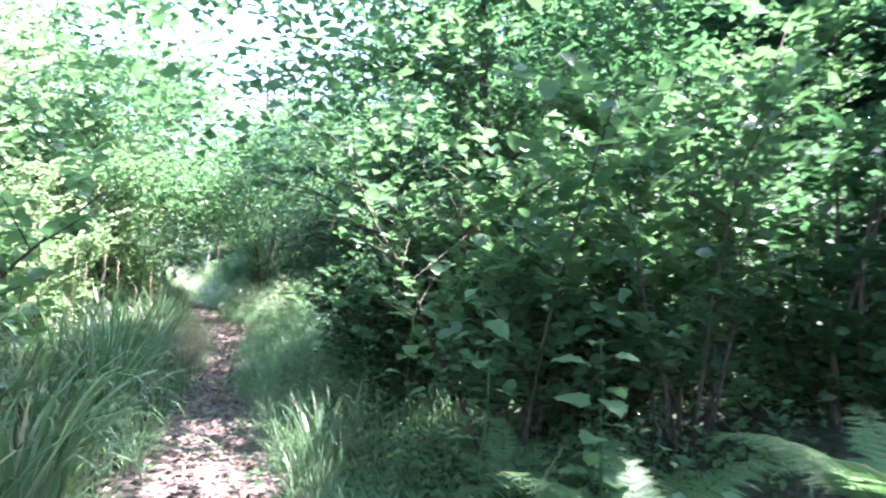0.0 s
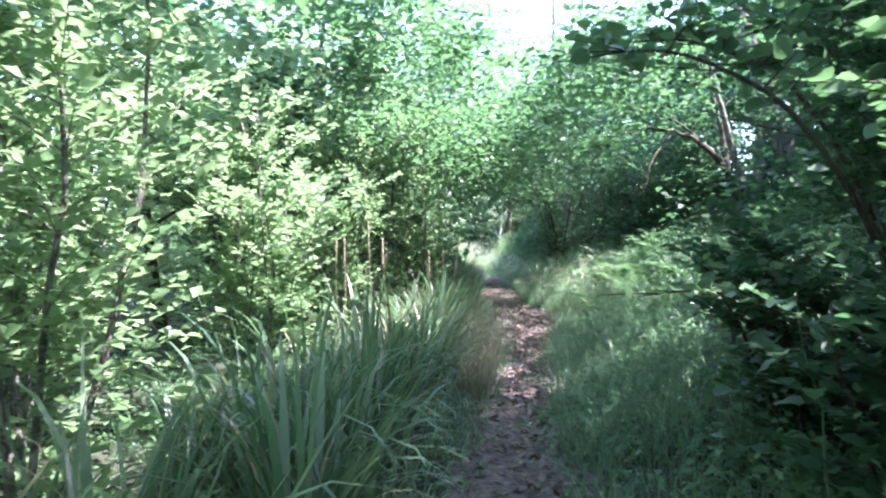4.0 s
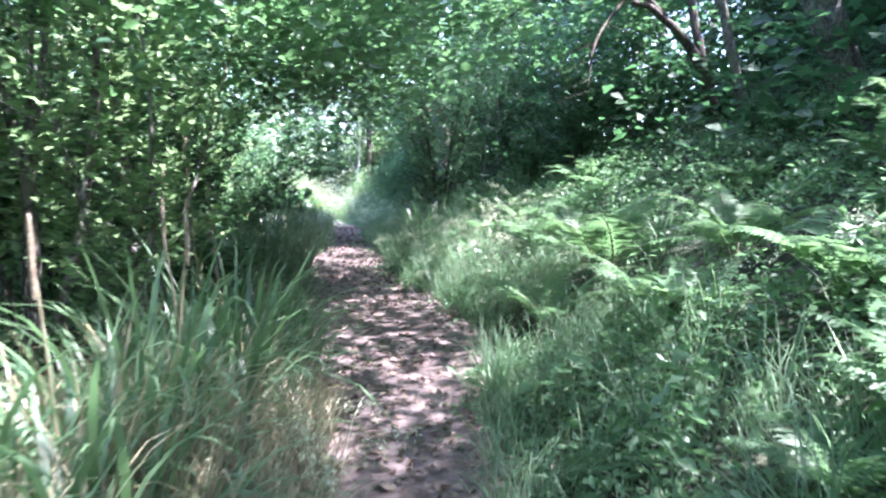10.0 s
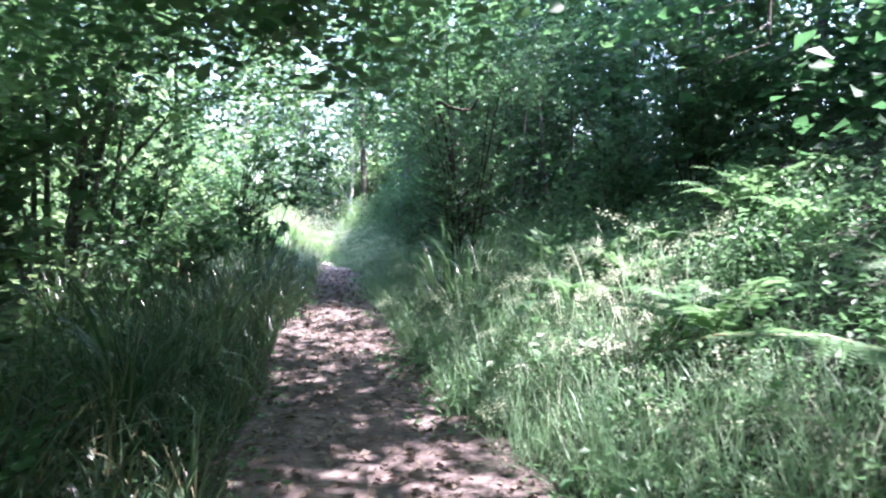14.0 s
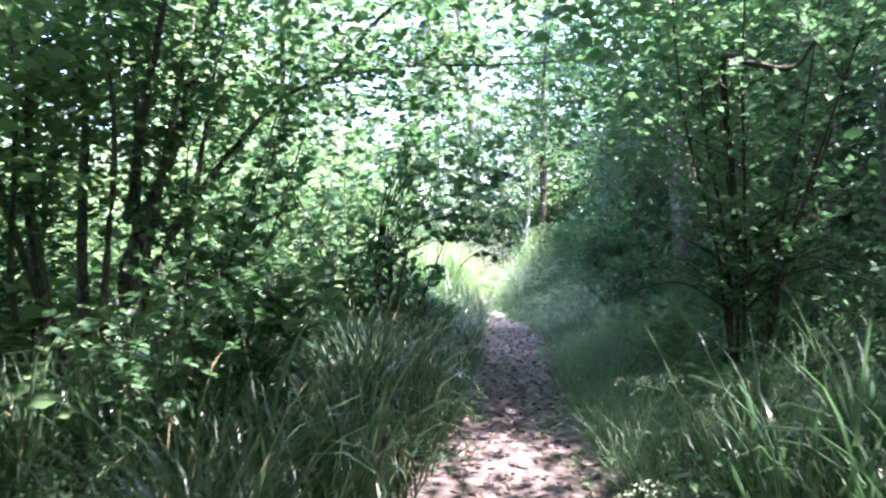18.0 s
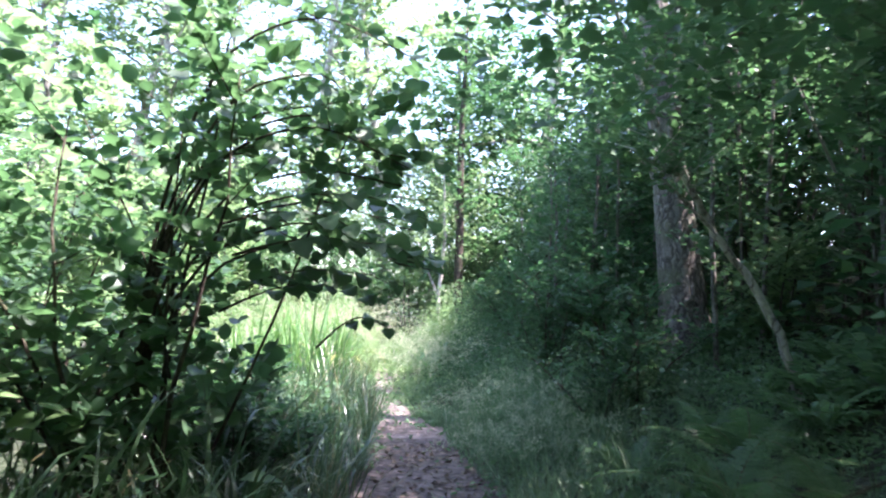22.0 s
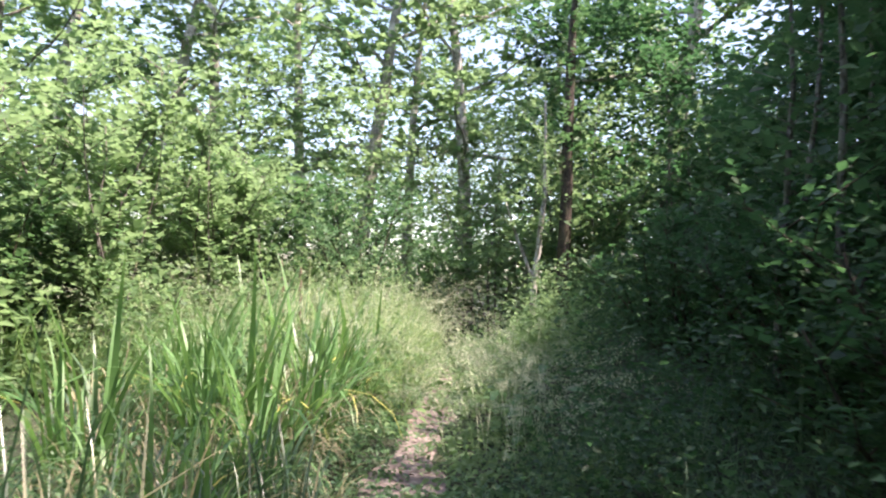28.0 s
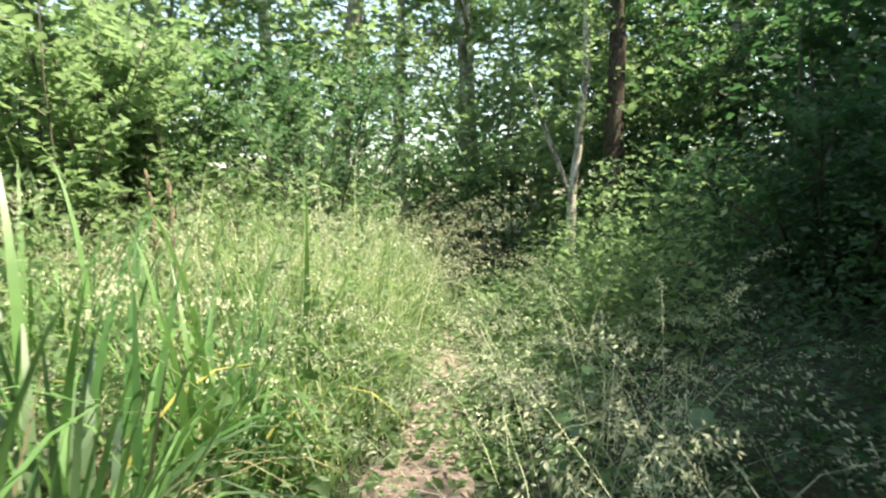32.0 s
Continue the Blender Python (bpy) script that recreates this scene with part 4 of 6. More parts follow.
for k, (x, y, lean, high) in enumerate([(5.0, 24.0, -0.06, 5.5), (5.3, 24.6, -0.12, 6), (4.8, 23.2, 0.03, 5), (5.6, 25.6, -0.03, 6), (6.2, 24.2, 0.02, 6.5), (5.1, 22.4, -0.1, 5), (7.0, 11.6, -0.05, 6), (6.3, 9.2, 0.04, 6.5), (7.6, 10.2, -0.02, 7), (5.9, 8.0, -0.08, 5.5), (8.2, 13.0, 0.03, 7), (5.7, 30.6, -0.05, 5.5), (6.1, 33.6, 0.02, 5), (3.9, 29.2, 0.02, 4.0), (3.6, 29.8, -0.04, 3.6), (4.2, 30.2, 0.03, 4.4), (3.7, 30.9, 0.0, 3.8), (4.4, 29.4, -0.03, 4.2), (4.0, 31.4, 0.05, 4.0), (4.7, 30.9, -0.02, 4.6), (5.1, 29.9, 0.02, 5), (4.5, 26.6, -0.05, 4.6), (5.2, 27.0, 0.03, 5), (5.6, 28.6, 0.0, 5.2), (4.9, 31.9, -0.04, 4.5)]):
    z = float(land(x, y))
    lone_tree("pole_sapling", x, y, "thin straight grey sapling in the shade of the wood", [
        ("trunk", [(x, y, z - 0.1), (x + lean * high * 0.3, y, z + high * 0.3), (x + lean * high * 0.6 + 0.05, y, z + high * 0.6), (x + lean * high, y + 0.1, z + high)], [0.032, 0.027, 0.019, 0.006], True),
    ], BARK, HAZEL, 48, 0.1, 80 + k, "sapling", lo=0.25, keep=lambda p: clear_of(p, -3, 3.0, 31.5, 38))


# ---- the wood behind: leaves nobody could count ----
# How much of the leaves' shade is kept, by place along the path.
SHADE_Y = (-8, -4, -1.6, 0.2, 1.4, 3.3, 4.3, 8, 11, 14, 15.8, 16.6, 20, 22, 24.5, 28, 28.8, 30.8, 31.2, 32.2, 33.2, 35, 38, 42, 46, 60)
SHADE_WALL = (0.4, 0.3, 0.15, 0.1, 0.1, 0.1, 0.08, 0.08, 0.1, 0.55, 0.75, 0.75, 0.45, 0.3, 0.3, 0.3, 0.05, 0.05, 0.05, 0.05, 0.05, 0.05, 0.05, 0.8, 1, 1)
SHADE_LEFT = (0.4, 0.4, 0.5, 0.6, 0.75, 0.75, 0.5, 0.25, 0.55, 0.6, 0.85, 1, 0.85, 0.4, 0.65, 0.4, 0.05, 0.05, 0.25, 0.2, 0.05, 0.05, 0.05, 0.8, 1, 1)
SHADE_MID = (0.8, 0.7, 0.6, 0.1, 0.1, 0.7, 0.5, 0.4, 0.42, 0.8, 0.88, 0.6, 0.25, 0.3, 0.75, 0.6, 0.15, 0.15, 0.3, 0.3, 0.05, 0.05, 0.05, 0.8, 1, 1)
SHADE_RIGHT = (0.5, 0.55, 0.15, 0.4, 0.8, 0.5, 0.3, 0.22, 0.22, 0.4, 0.2, 0.6, 0.7, 0.35, 0.97, 0.35, 0.5, 0.96, 0.96, 0.96, 0.96, 0.8, 0.4, 0.4, 1, 1)
SHADE_FAR = (1, 0.5, 0.4, 0.4, 0.5, 0.8, 1, 1, 1, 0.95, 0.9, 0.5, 0.25, 0.2, 0.2, 0.08, 0.6, 0.92, 0.92, 0.92, 0.92, 0.9, 0.7, 0.6, 1, 1)


def thinned(rng, p):
    """Thins leaves to shape sun and shade below: open over the path and the sunny bank, close elsewhere; and a walker's
    width is kept clear.
    """
    fx, fy = foot(p)
    u = fx - way_x(fy)
    side = np.clip((u + 0.9) / 0.3, 0, 1)
    bank = np.clip((u - np.interp(fy, (13, 14, 17.5, 18.5, 29, 30.5, 33, 38), (0.7, 1.9, 1.9, 0.7, 0.7, 0.9, 1.2, 1.9))) / 0.4, 0, 1)
    far = np.clip((u - 4.2) / 0.6, 0, 1)
    wall = np.clip((-u - 1.6) / 0.4, 0, 1)
    left = np.interp(fy, SHADE_Y, SHADE_LEFT) * (1 - wall) + np.interp(fy, SHADE_Y, SHADE_WALL) * wall
    want = left * (1 - side) + np.interp(fy, SHADE_Y, SHADE_MID) * side
    want = want * (1 - bank) + np.interp(fy, SHADE_Y, SHADE_RIGHT) * bank
    want = want * (1 - far) + np.interp(fy, SHADE_Y, SHADE_FAR) * far
    want = np.where((p[:, 2] - land(p[:, 0], p[:, 1]) < 1.2) | (np.abs(p[:, 0] - way_x(p[:, 1])) > 13) | (u < -5), 1, want)
    blot = 0.5 + 0.5 * np.sin(fx * 3.1 + 1.3 * np.sin(fy * 2.3)) * np.sin(fy * 2.7 + np.sin(fx * 1.9))
    keep = blot * 0.6 + rng.random(len(p)) * 0.4 < want
    keep &= ~((np.abs(p[:, 0] - way_x(p[:, 1])) < 1.6) & (p[:, 2] < 2.9) & (p[:, 1] < 34))
    beside = p[:, 0] - way_x(p[:, 1])
    ride = (np.abs(beside - 0.9) < 1.2) & (p[:, 1] > 8) & (p[:, 1] < 46) & (p[:, 2] > 5.6)
    glade = (np.abs(beside + 0.4) < 1.3) & (p[:, 1] > 22.8) & (p[:, 1] < 31) & (p[:, 2] > 2.3)
    keep &= ~ride & ~glade
    return p[keep]


def wood_foliage(name, seed, centres, leaf, material, label, per=14, spread=(0.3, 0.3, 0.07), flat=0.4, thin=True, full=False):
    rng = np.random.default_rng(seed)
    centres = thinned(rng, centres) if thin else centres[centres[:, 2] > 2.15]
    n = len(centres)
    tilt = rng.normal(0, 0.25, (n, 1, 2))
    off = rng.normal(0, 1, (n, per, 3)) * spread
    off[..., 2] += (off[..., :2] * tilt).sum(-1)
    p = (centres[:, None] + off).reshape(-1, 3)
    a = rng.uniform(0, 2 * np.pi, len(p))
    way = np.stack([np.cos(a), np.sin(a), rng.uniform(-0.35, 0.15, len(p))], -1)
    up = np.array([0, 0, 1.0]) + rng.normal(0, flat, (len(p), 3))
    size = leaf * rng.uniform(0.6, 1.3, len(p))
    g = Geo()
    leaf_soup(g, p, way, up, size, size * 0.75, full)
    tagged(part(name, g, material), label, "foliage", kind="stuff")


def clumped(rng, p, hold, scale=0.55):
    """Leaves out the places where a slow swell is low, so that gaps and masses form."""
    swell = np.sin(p[:, 0] * 2.1 * scale + 1) * np.sin(p[:, 1] * 1.9 * scale) + np.sin(p[:, 2] * 2.7 * scale + p[:, 1] * scale) * 0.7
    return p[swell + rng.normal(0, 0.35, len(p)) > hold]


def boughs(rng, p, each, spread=(0.75, 0.75, 0.22)):
    """Gathers scattered places into boughs, so that foliage forms masses with gaps between."""
    mids = p[: max(1, len(p) // each)]
    return mids[rng.integers(0, len(mids), len(p))] + rng.normal(0, 1, p.shape) * spread


def open_bank(y):
    """Share of the wood kept along the path: thinned where the bank is to lie in sun."""
    return np.interp(y, (-6, -3, 3, 5, 18, 21), (1, 0.55, 0.5, 0.3, 0.32, 1))


rng = np.random.default_rng(7)
y = rng.uniform(-12, 54, 7200)
u = 4.2 + 10 * rng.uniform(0, 1, len(y)) ** 1.4
x = way_x(y) + way_w(y) / 2 + u
z = land(x, y) + rng.uniform(0.1, 1, len(y)) * np.clip(2.2 + 0.8 * (u - 3), 2, 8)
p = np.stack([x, y, z], -1)
p = p[(rng.random(len(p)) < open_bank(y)) | ((u > 6.5) & (z - land(x, y) < 3.4))]
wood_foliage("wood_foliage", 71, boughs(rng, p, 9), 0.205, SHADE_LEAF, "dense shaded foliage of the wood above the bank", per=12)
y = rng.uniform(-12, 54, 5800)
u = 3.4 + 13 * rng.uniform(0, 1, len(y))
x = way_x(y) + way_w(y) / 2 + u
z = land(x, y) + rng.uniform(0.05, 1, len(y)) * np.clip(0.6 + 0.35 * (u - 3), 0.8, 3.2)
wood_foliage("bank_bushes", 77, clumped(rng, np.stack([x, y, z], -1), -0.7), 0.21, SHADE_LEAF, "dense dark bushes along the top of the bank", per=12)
y = rng.uniform(-14, 26, 6800)
u = 2.6 + 9 * rng.uniform(0, 1, len(y)) ** 1.3
x = way_x(y) - way_w(y) / 2 - u
z = land(x, y) + rng.uniform(0.05, 1, len(y)) * np.clip(2.6 + 0.6 * u, 2, 8)
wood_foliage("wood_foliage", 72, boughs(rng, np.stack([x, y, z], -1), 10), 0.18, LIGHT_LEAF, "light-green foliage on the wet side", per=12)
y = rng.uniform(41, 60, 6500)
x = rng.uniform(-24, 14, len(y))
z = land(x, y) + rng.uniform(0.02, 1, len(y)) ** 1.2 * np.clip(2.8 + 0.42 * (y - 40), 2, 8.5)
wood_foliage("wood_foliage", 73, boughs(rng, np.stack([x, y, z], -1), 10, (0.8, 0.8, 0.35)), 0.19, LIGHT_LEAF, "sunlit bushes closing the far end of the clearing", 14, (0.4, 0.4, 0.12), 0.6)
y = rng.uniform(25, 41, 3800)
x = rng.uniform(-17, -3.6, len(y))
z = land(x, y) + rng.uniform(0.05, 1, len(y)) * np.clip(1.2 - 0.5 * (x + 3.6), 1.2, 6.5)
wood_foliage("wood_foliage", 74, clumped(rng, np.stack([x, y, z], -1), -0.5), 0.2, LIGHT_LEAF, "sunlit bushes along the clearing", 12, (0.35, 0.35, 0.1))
a = rng.uniform(0, 2 * np.pi, 6000)
far = rng.uniform(24, 75, len(a))
x, y = 1 + far * np.cos(a), 20 + far * 1.3 * np.sin(a)
z = land(x, y) + rng.uniform(0, 1, len(a)) ** 1.2 * 17
p = np.stack([x, y, z], -1)
gap = (y > 55) & (z > 9) & (np.abs(x - 8) < 7)
p = p[~gap & ~((y > 20) & (y < 60) & (np.abs(x) < 12))]
wood_foliage("far_wood", 75, boughs(rng, p, 14, (2.2, 2.2, 0.9)), 0.6, SHADE_LEAF, "distant woodland foliage all round", 10, (1.2, 1.2, 0.5))
y = rng.uniform(44, 62, 1500)
x = rng.uniform(-20, 12, len(y))
z = rng.uniform(6, 17, len(y))
p = np.stack([x, y, z], -1)
wood_foliage("far_crowns", 79, boughs(rng, p, 12, (1.2, 1.2, 0.5)), 0.28, LIGHT_LEAF, "airy crowns of the tall trees beyond the clearing", 12, (0.6, 0.6, 0.25))
y = rng.uniform(-9, 20, 3000)
x = way_x(y) + rng.uniform(-4.5, 4.5, len(y))
z = rng.uniform(3.6, 7.5, len(y)) + 0.12 * np.abs(x)
p = np.stack([x, y, z], -1)
# Added mostly above view, to break the sunlight into dapples.
yh = np.concatenate([rng.uniform(-9, 10, 1300), rng.uniform(10, 27, 2200), rng.uniform(26, 42, 900)])
xh = way_x(yh) + np.where(yh < 10, rng.uniform(-2, 5, len(yh)), np.where(yh < 26, rng.uniform(-2, 6, len(yh)), rng.uniform(3.5, 9, len(yh))))
ph = np.stack([xh, yh, rng.uniform(5.5, 9.5, len(yh))], -1)
wood_foliage("canopy", 70, boughs(rng, ph, 16, (0.55, 0.55, 0.2)), 0.2, HAZEL, "high leafy canopy added overhead to dapple the light", per=12)
y2 = rng.uniform(9, 22, 2200)
x2 = way_x(y2) + rng.uniform(-3.6, 1.6, len(y2))
p2 = np.stack([x2, y2, rng.uniform(2.9, 5.2, len(y2))], -1)
y3 = rng.uniform(10.2, 16, 700)
p3 = np.stack([way_x(y3) + rng.uniform(-3.0, 0.1, len(y3)), y3, rng.uniform(2.3, 3.7, len(y3))], -1)
wood_foliage("canopy", 69, boughs(rng, p3, 11, (0.4, 0.5, 0.12)), 0.1, HAZEL, "leafy boughs hanging low beside the path", per=12, thin=False, full=True)
y8 = rng.uniform(20.8, 22.7, 420)
p8 = np.stack([np.where(rng.random(420) < 0.7, rng.uniform(-2.6, 0.7, 420), rng.uniform(2.1, 3.2, 420)), y8, rng.uniform(2.6, 4.6, 420)], -1)
wood_foliage("canopy", 63, boughs(rng, p8, 10, (0.4, 0.4, 0.12)), 0.1, HAZEL, "leafy boughs closing over the path at the turn", per=12, thin=False, full=True)
y4 = rng.uniform(0, 26, 3600)
x4 = way_x(y4) + way_w(y4) / 2 + rng.uniform(8, 15, len(y4))
p4 = np.stack([x4, y4, land(x4, y4) + rng.uniform(0.3, 6.5, len(y4))], -1)
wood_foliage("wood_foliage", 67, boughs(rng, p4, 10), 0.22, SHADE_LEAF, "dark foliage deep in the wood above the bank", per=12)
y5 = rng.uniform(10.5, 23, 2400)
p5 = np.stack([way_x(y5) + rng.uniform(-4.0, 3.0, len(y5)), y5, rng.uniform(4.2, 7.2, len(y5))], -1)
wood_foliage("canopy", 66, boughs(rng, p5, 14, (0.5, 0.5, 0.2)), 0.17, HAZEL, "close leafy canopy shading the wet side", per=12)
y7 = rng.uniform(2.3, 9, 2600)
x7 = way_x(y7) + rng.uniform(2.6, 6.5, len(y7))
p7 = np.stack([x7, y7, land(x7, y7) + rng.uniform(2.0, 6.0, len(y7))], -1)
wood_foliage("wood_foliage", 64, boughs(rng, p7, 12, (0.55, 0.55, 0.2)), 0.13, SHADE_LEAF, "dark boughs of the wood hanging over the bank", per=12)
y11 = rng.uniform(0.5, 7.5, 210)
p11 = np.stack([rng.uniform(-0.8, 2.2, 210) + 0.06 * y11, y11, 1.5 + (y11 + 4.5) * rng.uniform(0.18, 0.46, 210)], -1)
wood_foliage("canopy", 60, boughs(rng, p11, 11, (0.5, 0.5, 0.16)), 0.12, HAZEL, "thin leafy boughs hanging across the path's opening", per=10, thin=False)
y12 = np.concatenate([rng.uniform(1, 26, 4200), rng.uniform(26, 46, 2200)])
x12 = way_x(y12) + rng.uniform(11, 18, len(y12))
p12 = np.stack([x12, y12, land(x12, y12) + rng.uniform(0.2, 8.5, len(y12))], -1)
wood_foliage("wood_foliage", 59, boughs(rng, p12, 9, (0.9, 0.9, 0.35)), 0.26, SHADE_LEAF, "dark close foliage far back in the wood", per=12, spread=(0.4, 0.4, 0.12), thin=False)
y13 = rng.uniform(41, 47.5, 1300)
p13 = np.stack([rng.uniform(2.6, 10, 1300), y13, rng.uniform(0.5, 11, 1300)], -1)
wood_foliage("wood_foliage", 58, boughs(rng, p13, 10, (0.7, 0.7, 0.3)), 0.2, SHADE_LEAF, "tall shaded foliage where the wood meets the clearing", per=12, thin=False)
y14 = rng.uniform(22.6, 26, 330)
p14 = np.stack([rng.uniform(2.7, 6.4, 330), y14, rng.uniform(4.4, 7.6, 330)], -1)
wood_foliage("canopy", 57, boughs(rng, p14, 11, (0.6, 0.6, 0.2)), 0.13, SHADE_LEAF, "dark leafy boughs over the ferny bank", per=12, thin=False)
x15 = rng.uniform(-13, 2.4, 800)
p15 = np.stack([x15, rng.uniform(43, 48, 800), 1.5 + rng.uniform(0, 1, 800) * np.where(x15 < -1, 5.2, 2.4)], -1)
wood_foliage("wood_foliage", 56, boughs(rng, p15, 10, (0.7, 0.7, 0.3)), 0.17, LIGHT_LEAF, "sunlit leafy thicket behind the clearing", per=12, thin=False)
y16 = rng.uniform(27.5, 31, 130)
p16 = np.stack([rng.uniform(3.3, 5.2, 130), y16, rng.uniform(2.9, 6.0, 130)], -1)
wood_foliage("canopy", 55, boughs(rng, p16, 10, (0.45, 0.45, 0.16)), 0.1, HAZEL, "leafy boughs in front of the old tree's crown", per=12, thin=False)
y17 = rng.uniform(22.8, 25.5, 220)
p17 = np.stack([rng.uniform(2.0, 3.8, 220), y17, rng.uniform(2.9, 4.8, 220)], -1)
wood_foliage("canopy", 54, boughs(rng, p17, 10, (0.4, 0.4, 0.14)), 0.1, HAZEL, "dark leafy boughs hanging beside the opening of the path", per=12, thin=False)
y18 = rng.uniform(9, 13, 160)
p18 = np.stack([rng.uniform(5.0, 7.8, 160), y18, rng.uniform(3.8, 6.4, 160)], -1)
wood_foliage("canopy", 53, boughs(rng, p18, 11, (0.6, 0.6, 0.2)), 0.14, SHADE_LEAF, "dark boughs above the bank", per=12, thin=False)
# Put overhead only to keep sky light off the right of the clearing.
y9 = rng.uniform(29, 37.5, 1200)
p9 = np.stack([way_x(y9) + rng.uniform(3.2, 12, len(y9)), y9, rng.uniform(6.5, 11.5, len(y9))], -1)
wood_foliage("canopy", 62, boughs(rng, p9, 14, (0.8, 0.8, 0.3)), 0.28, SHADE_LEAF, "high close canopy added to darken the clearing's right side", per=12)
# Local cover added to stop the sun on the sedge below.
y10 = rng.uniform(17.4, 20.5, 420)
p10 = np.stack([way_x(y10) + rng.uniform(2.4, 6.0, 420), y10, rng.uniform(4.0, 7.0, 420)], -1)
wood_foliage("canopy", 61, boughs(rng, p10, 12, (0.55, 0.55, 0.2)), 0.16, HAZEL, "leafy boughs added to shade the foot of the bank", per=12)
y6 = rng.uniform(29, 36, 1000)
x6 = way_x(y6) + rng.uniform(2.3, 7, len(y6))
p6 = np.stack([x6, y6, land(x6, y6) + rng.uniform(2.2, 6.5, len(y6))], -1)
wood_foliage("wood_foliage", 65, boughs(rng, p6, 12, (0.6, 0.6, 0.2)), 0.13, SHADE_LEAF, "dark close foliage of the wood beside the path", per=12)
wood_foliage("canopy", 78, clumped(rng, p2, -0.2, 0.8), 0.11, HAZEL, "leafy canopy arching low over the path", full=True)
wood_foliage("canopy", 76, boughs(rng, p[(z < 5.2) | (y < 8)], 12, (0.6, 0.6, 0.18)), 0.14, HAZEL, "leafy canopy overhanging the path", per=12)


# ---- grass, sedge, herbs ----
CLEAR = ((2.6, 11.9, 0.6), (2.1, 11.6, 0.45), (3.2, 12.3, 0.7), (2.5, 12.3, 0.4), (3.6, 10.6, 0.4), (1.55, -2.3, 0.5), (2.2, -2.9, 0.5), (3.0, 23.4, 0.5))


def scatter(rng, n, y0, y1, u0, u1, side):
    """Spots on one side of the path (+1: the bank), between two distances from its edge."""
    y = rng.uniform(y0, y1, n)
    u = u0 + (u1 - u0) * rng.uniform(0, 1, n) ** 1.3
    x = way_x(y) + side * (way_w(y) / 2 + u)
    for cx, cy, r in CLEAR:
        ok = np.hypot(x - cx, y - cy) > r * rng.uniform(0.6, 1.1, len(x))
        x, y = x[ok], y[ok]
    return np.stack([x, y, land(x, y) - 0.01], -1)


def grass_patch(name, seed, spots, low, high, wide, material, label, bend=1.2, segs=3, tuft=9):
    """Grass in tufts: each spot is a tuft's middle, from which its blades fan out unevenly."""
    rng = np.random.default_rng(seed)
    mids = spots[: max(1, len(spots) // tuft)]
    tall = rng.uniform(0.45, 1, len(mids)) * (0.75 + 0.25 * bumps(mids[:, 0], mids[:, 1]))
    turn = rng.uniform(0, 2 * np.pi, len(mids))
    pick = rng.integers(0, len(mids), len(spots))
    n = len(spots)
    a = rng.uniform(0, 2 * np.pi, n)
    r = 0.09 * np.sqrt(rng.uniform(0, 1, n))
    base = mids[pick] + np.stack([r * np.cos(a), r * np.sin(a), np.zeros(n)], -1)
    base[:, 2] = land(base[:, 0], base[:, 1]) - 0.01
    g = Geo()
    tall = np.minimum(tall[pick], 0.2 + 0.8 * room(base[:, 0], base[:, 1]))
    blade_soup(g, base, np.where(rng.random(n) < 0.4, turn[pick] + rng.normal(0, 0.6, n), a), tall * rng.uniform(low, high, n), wide * rng.uniform(0.5, 1.4, n), rng.uniform(0.0, 0.45, n), rng.uniform(0.2, 1.5, n) * bend, segs)
    return tagged(part(name, g, material), label, "grass", kind="stuff")


rng = np.random.default_rng(5)
grass_patch("grass", 31, np.concatenate([scatter(rng, 16500, -8, 29, -0.02, 1.3, 1), scatter(rng, 10500, -4, 31, 0.6, 4.5, 1)]), 0.45, 1.1, 0.007, GRASS, "fine green grass in tufts along the foot of the bank", 1.5)
grass_patch("grass", 32, np.concatenate([scatter(rng, 700, -8, 11, -0.02, 1.4, -1), scatter(rng, 3000, -8, 30, 1.0, 3.5, -1)]), 0.5, 1.15, 0.011, GRASS, "green grass along the wet side of the path", 1.7)
grass_patch("grass", 35, scatter(rng, 6000, 11, 30, 0.0, 1.5, -1), 0.8, 1.6, 0.014, SHADED_SEDGE, "tall shaded grass leaning over the edge of the path", 1.3, 4)
grass_patch("grass", 36, scatter(rng, 6500, 11, 30, 0.15, 2.2, 1), 0.7, 1.4, 0.006, GRASS, "tall fine grass on the foot of the bank", 1.5, 4)
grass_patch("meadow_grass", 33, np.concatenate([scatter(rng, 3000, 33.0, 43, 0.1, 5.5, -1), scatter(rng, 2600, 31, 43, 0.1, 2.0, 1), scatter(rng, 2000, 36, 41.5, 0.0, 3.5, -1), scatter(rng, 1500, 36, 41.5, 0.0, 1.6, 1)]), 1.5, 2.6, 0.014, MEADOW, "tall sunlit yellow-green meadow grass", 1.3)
grass_patch("dry_grass", 34, np.concatenate([scatter(rng, 2000, 5.6, 10.5, 0.1, 1.6, -1), scatter(rng, 2200, 13.5, 18, 0.6, 3.0, 1), scatter(rng, 1500, 28.5, 38, 0.4, 3, -1), scatter(rng, 1500, 30.5, 36, 0.05, 1.5, 1)]), 0.7, 1.3, 0.007, STRAW, "straw-coloured dry grass stalks among the green", 1.1, 4)


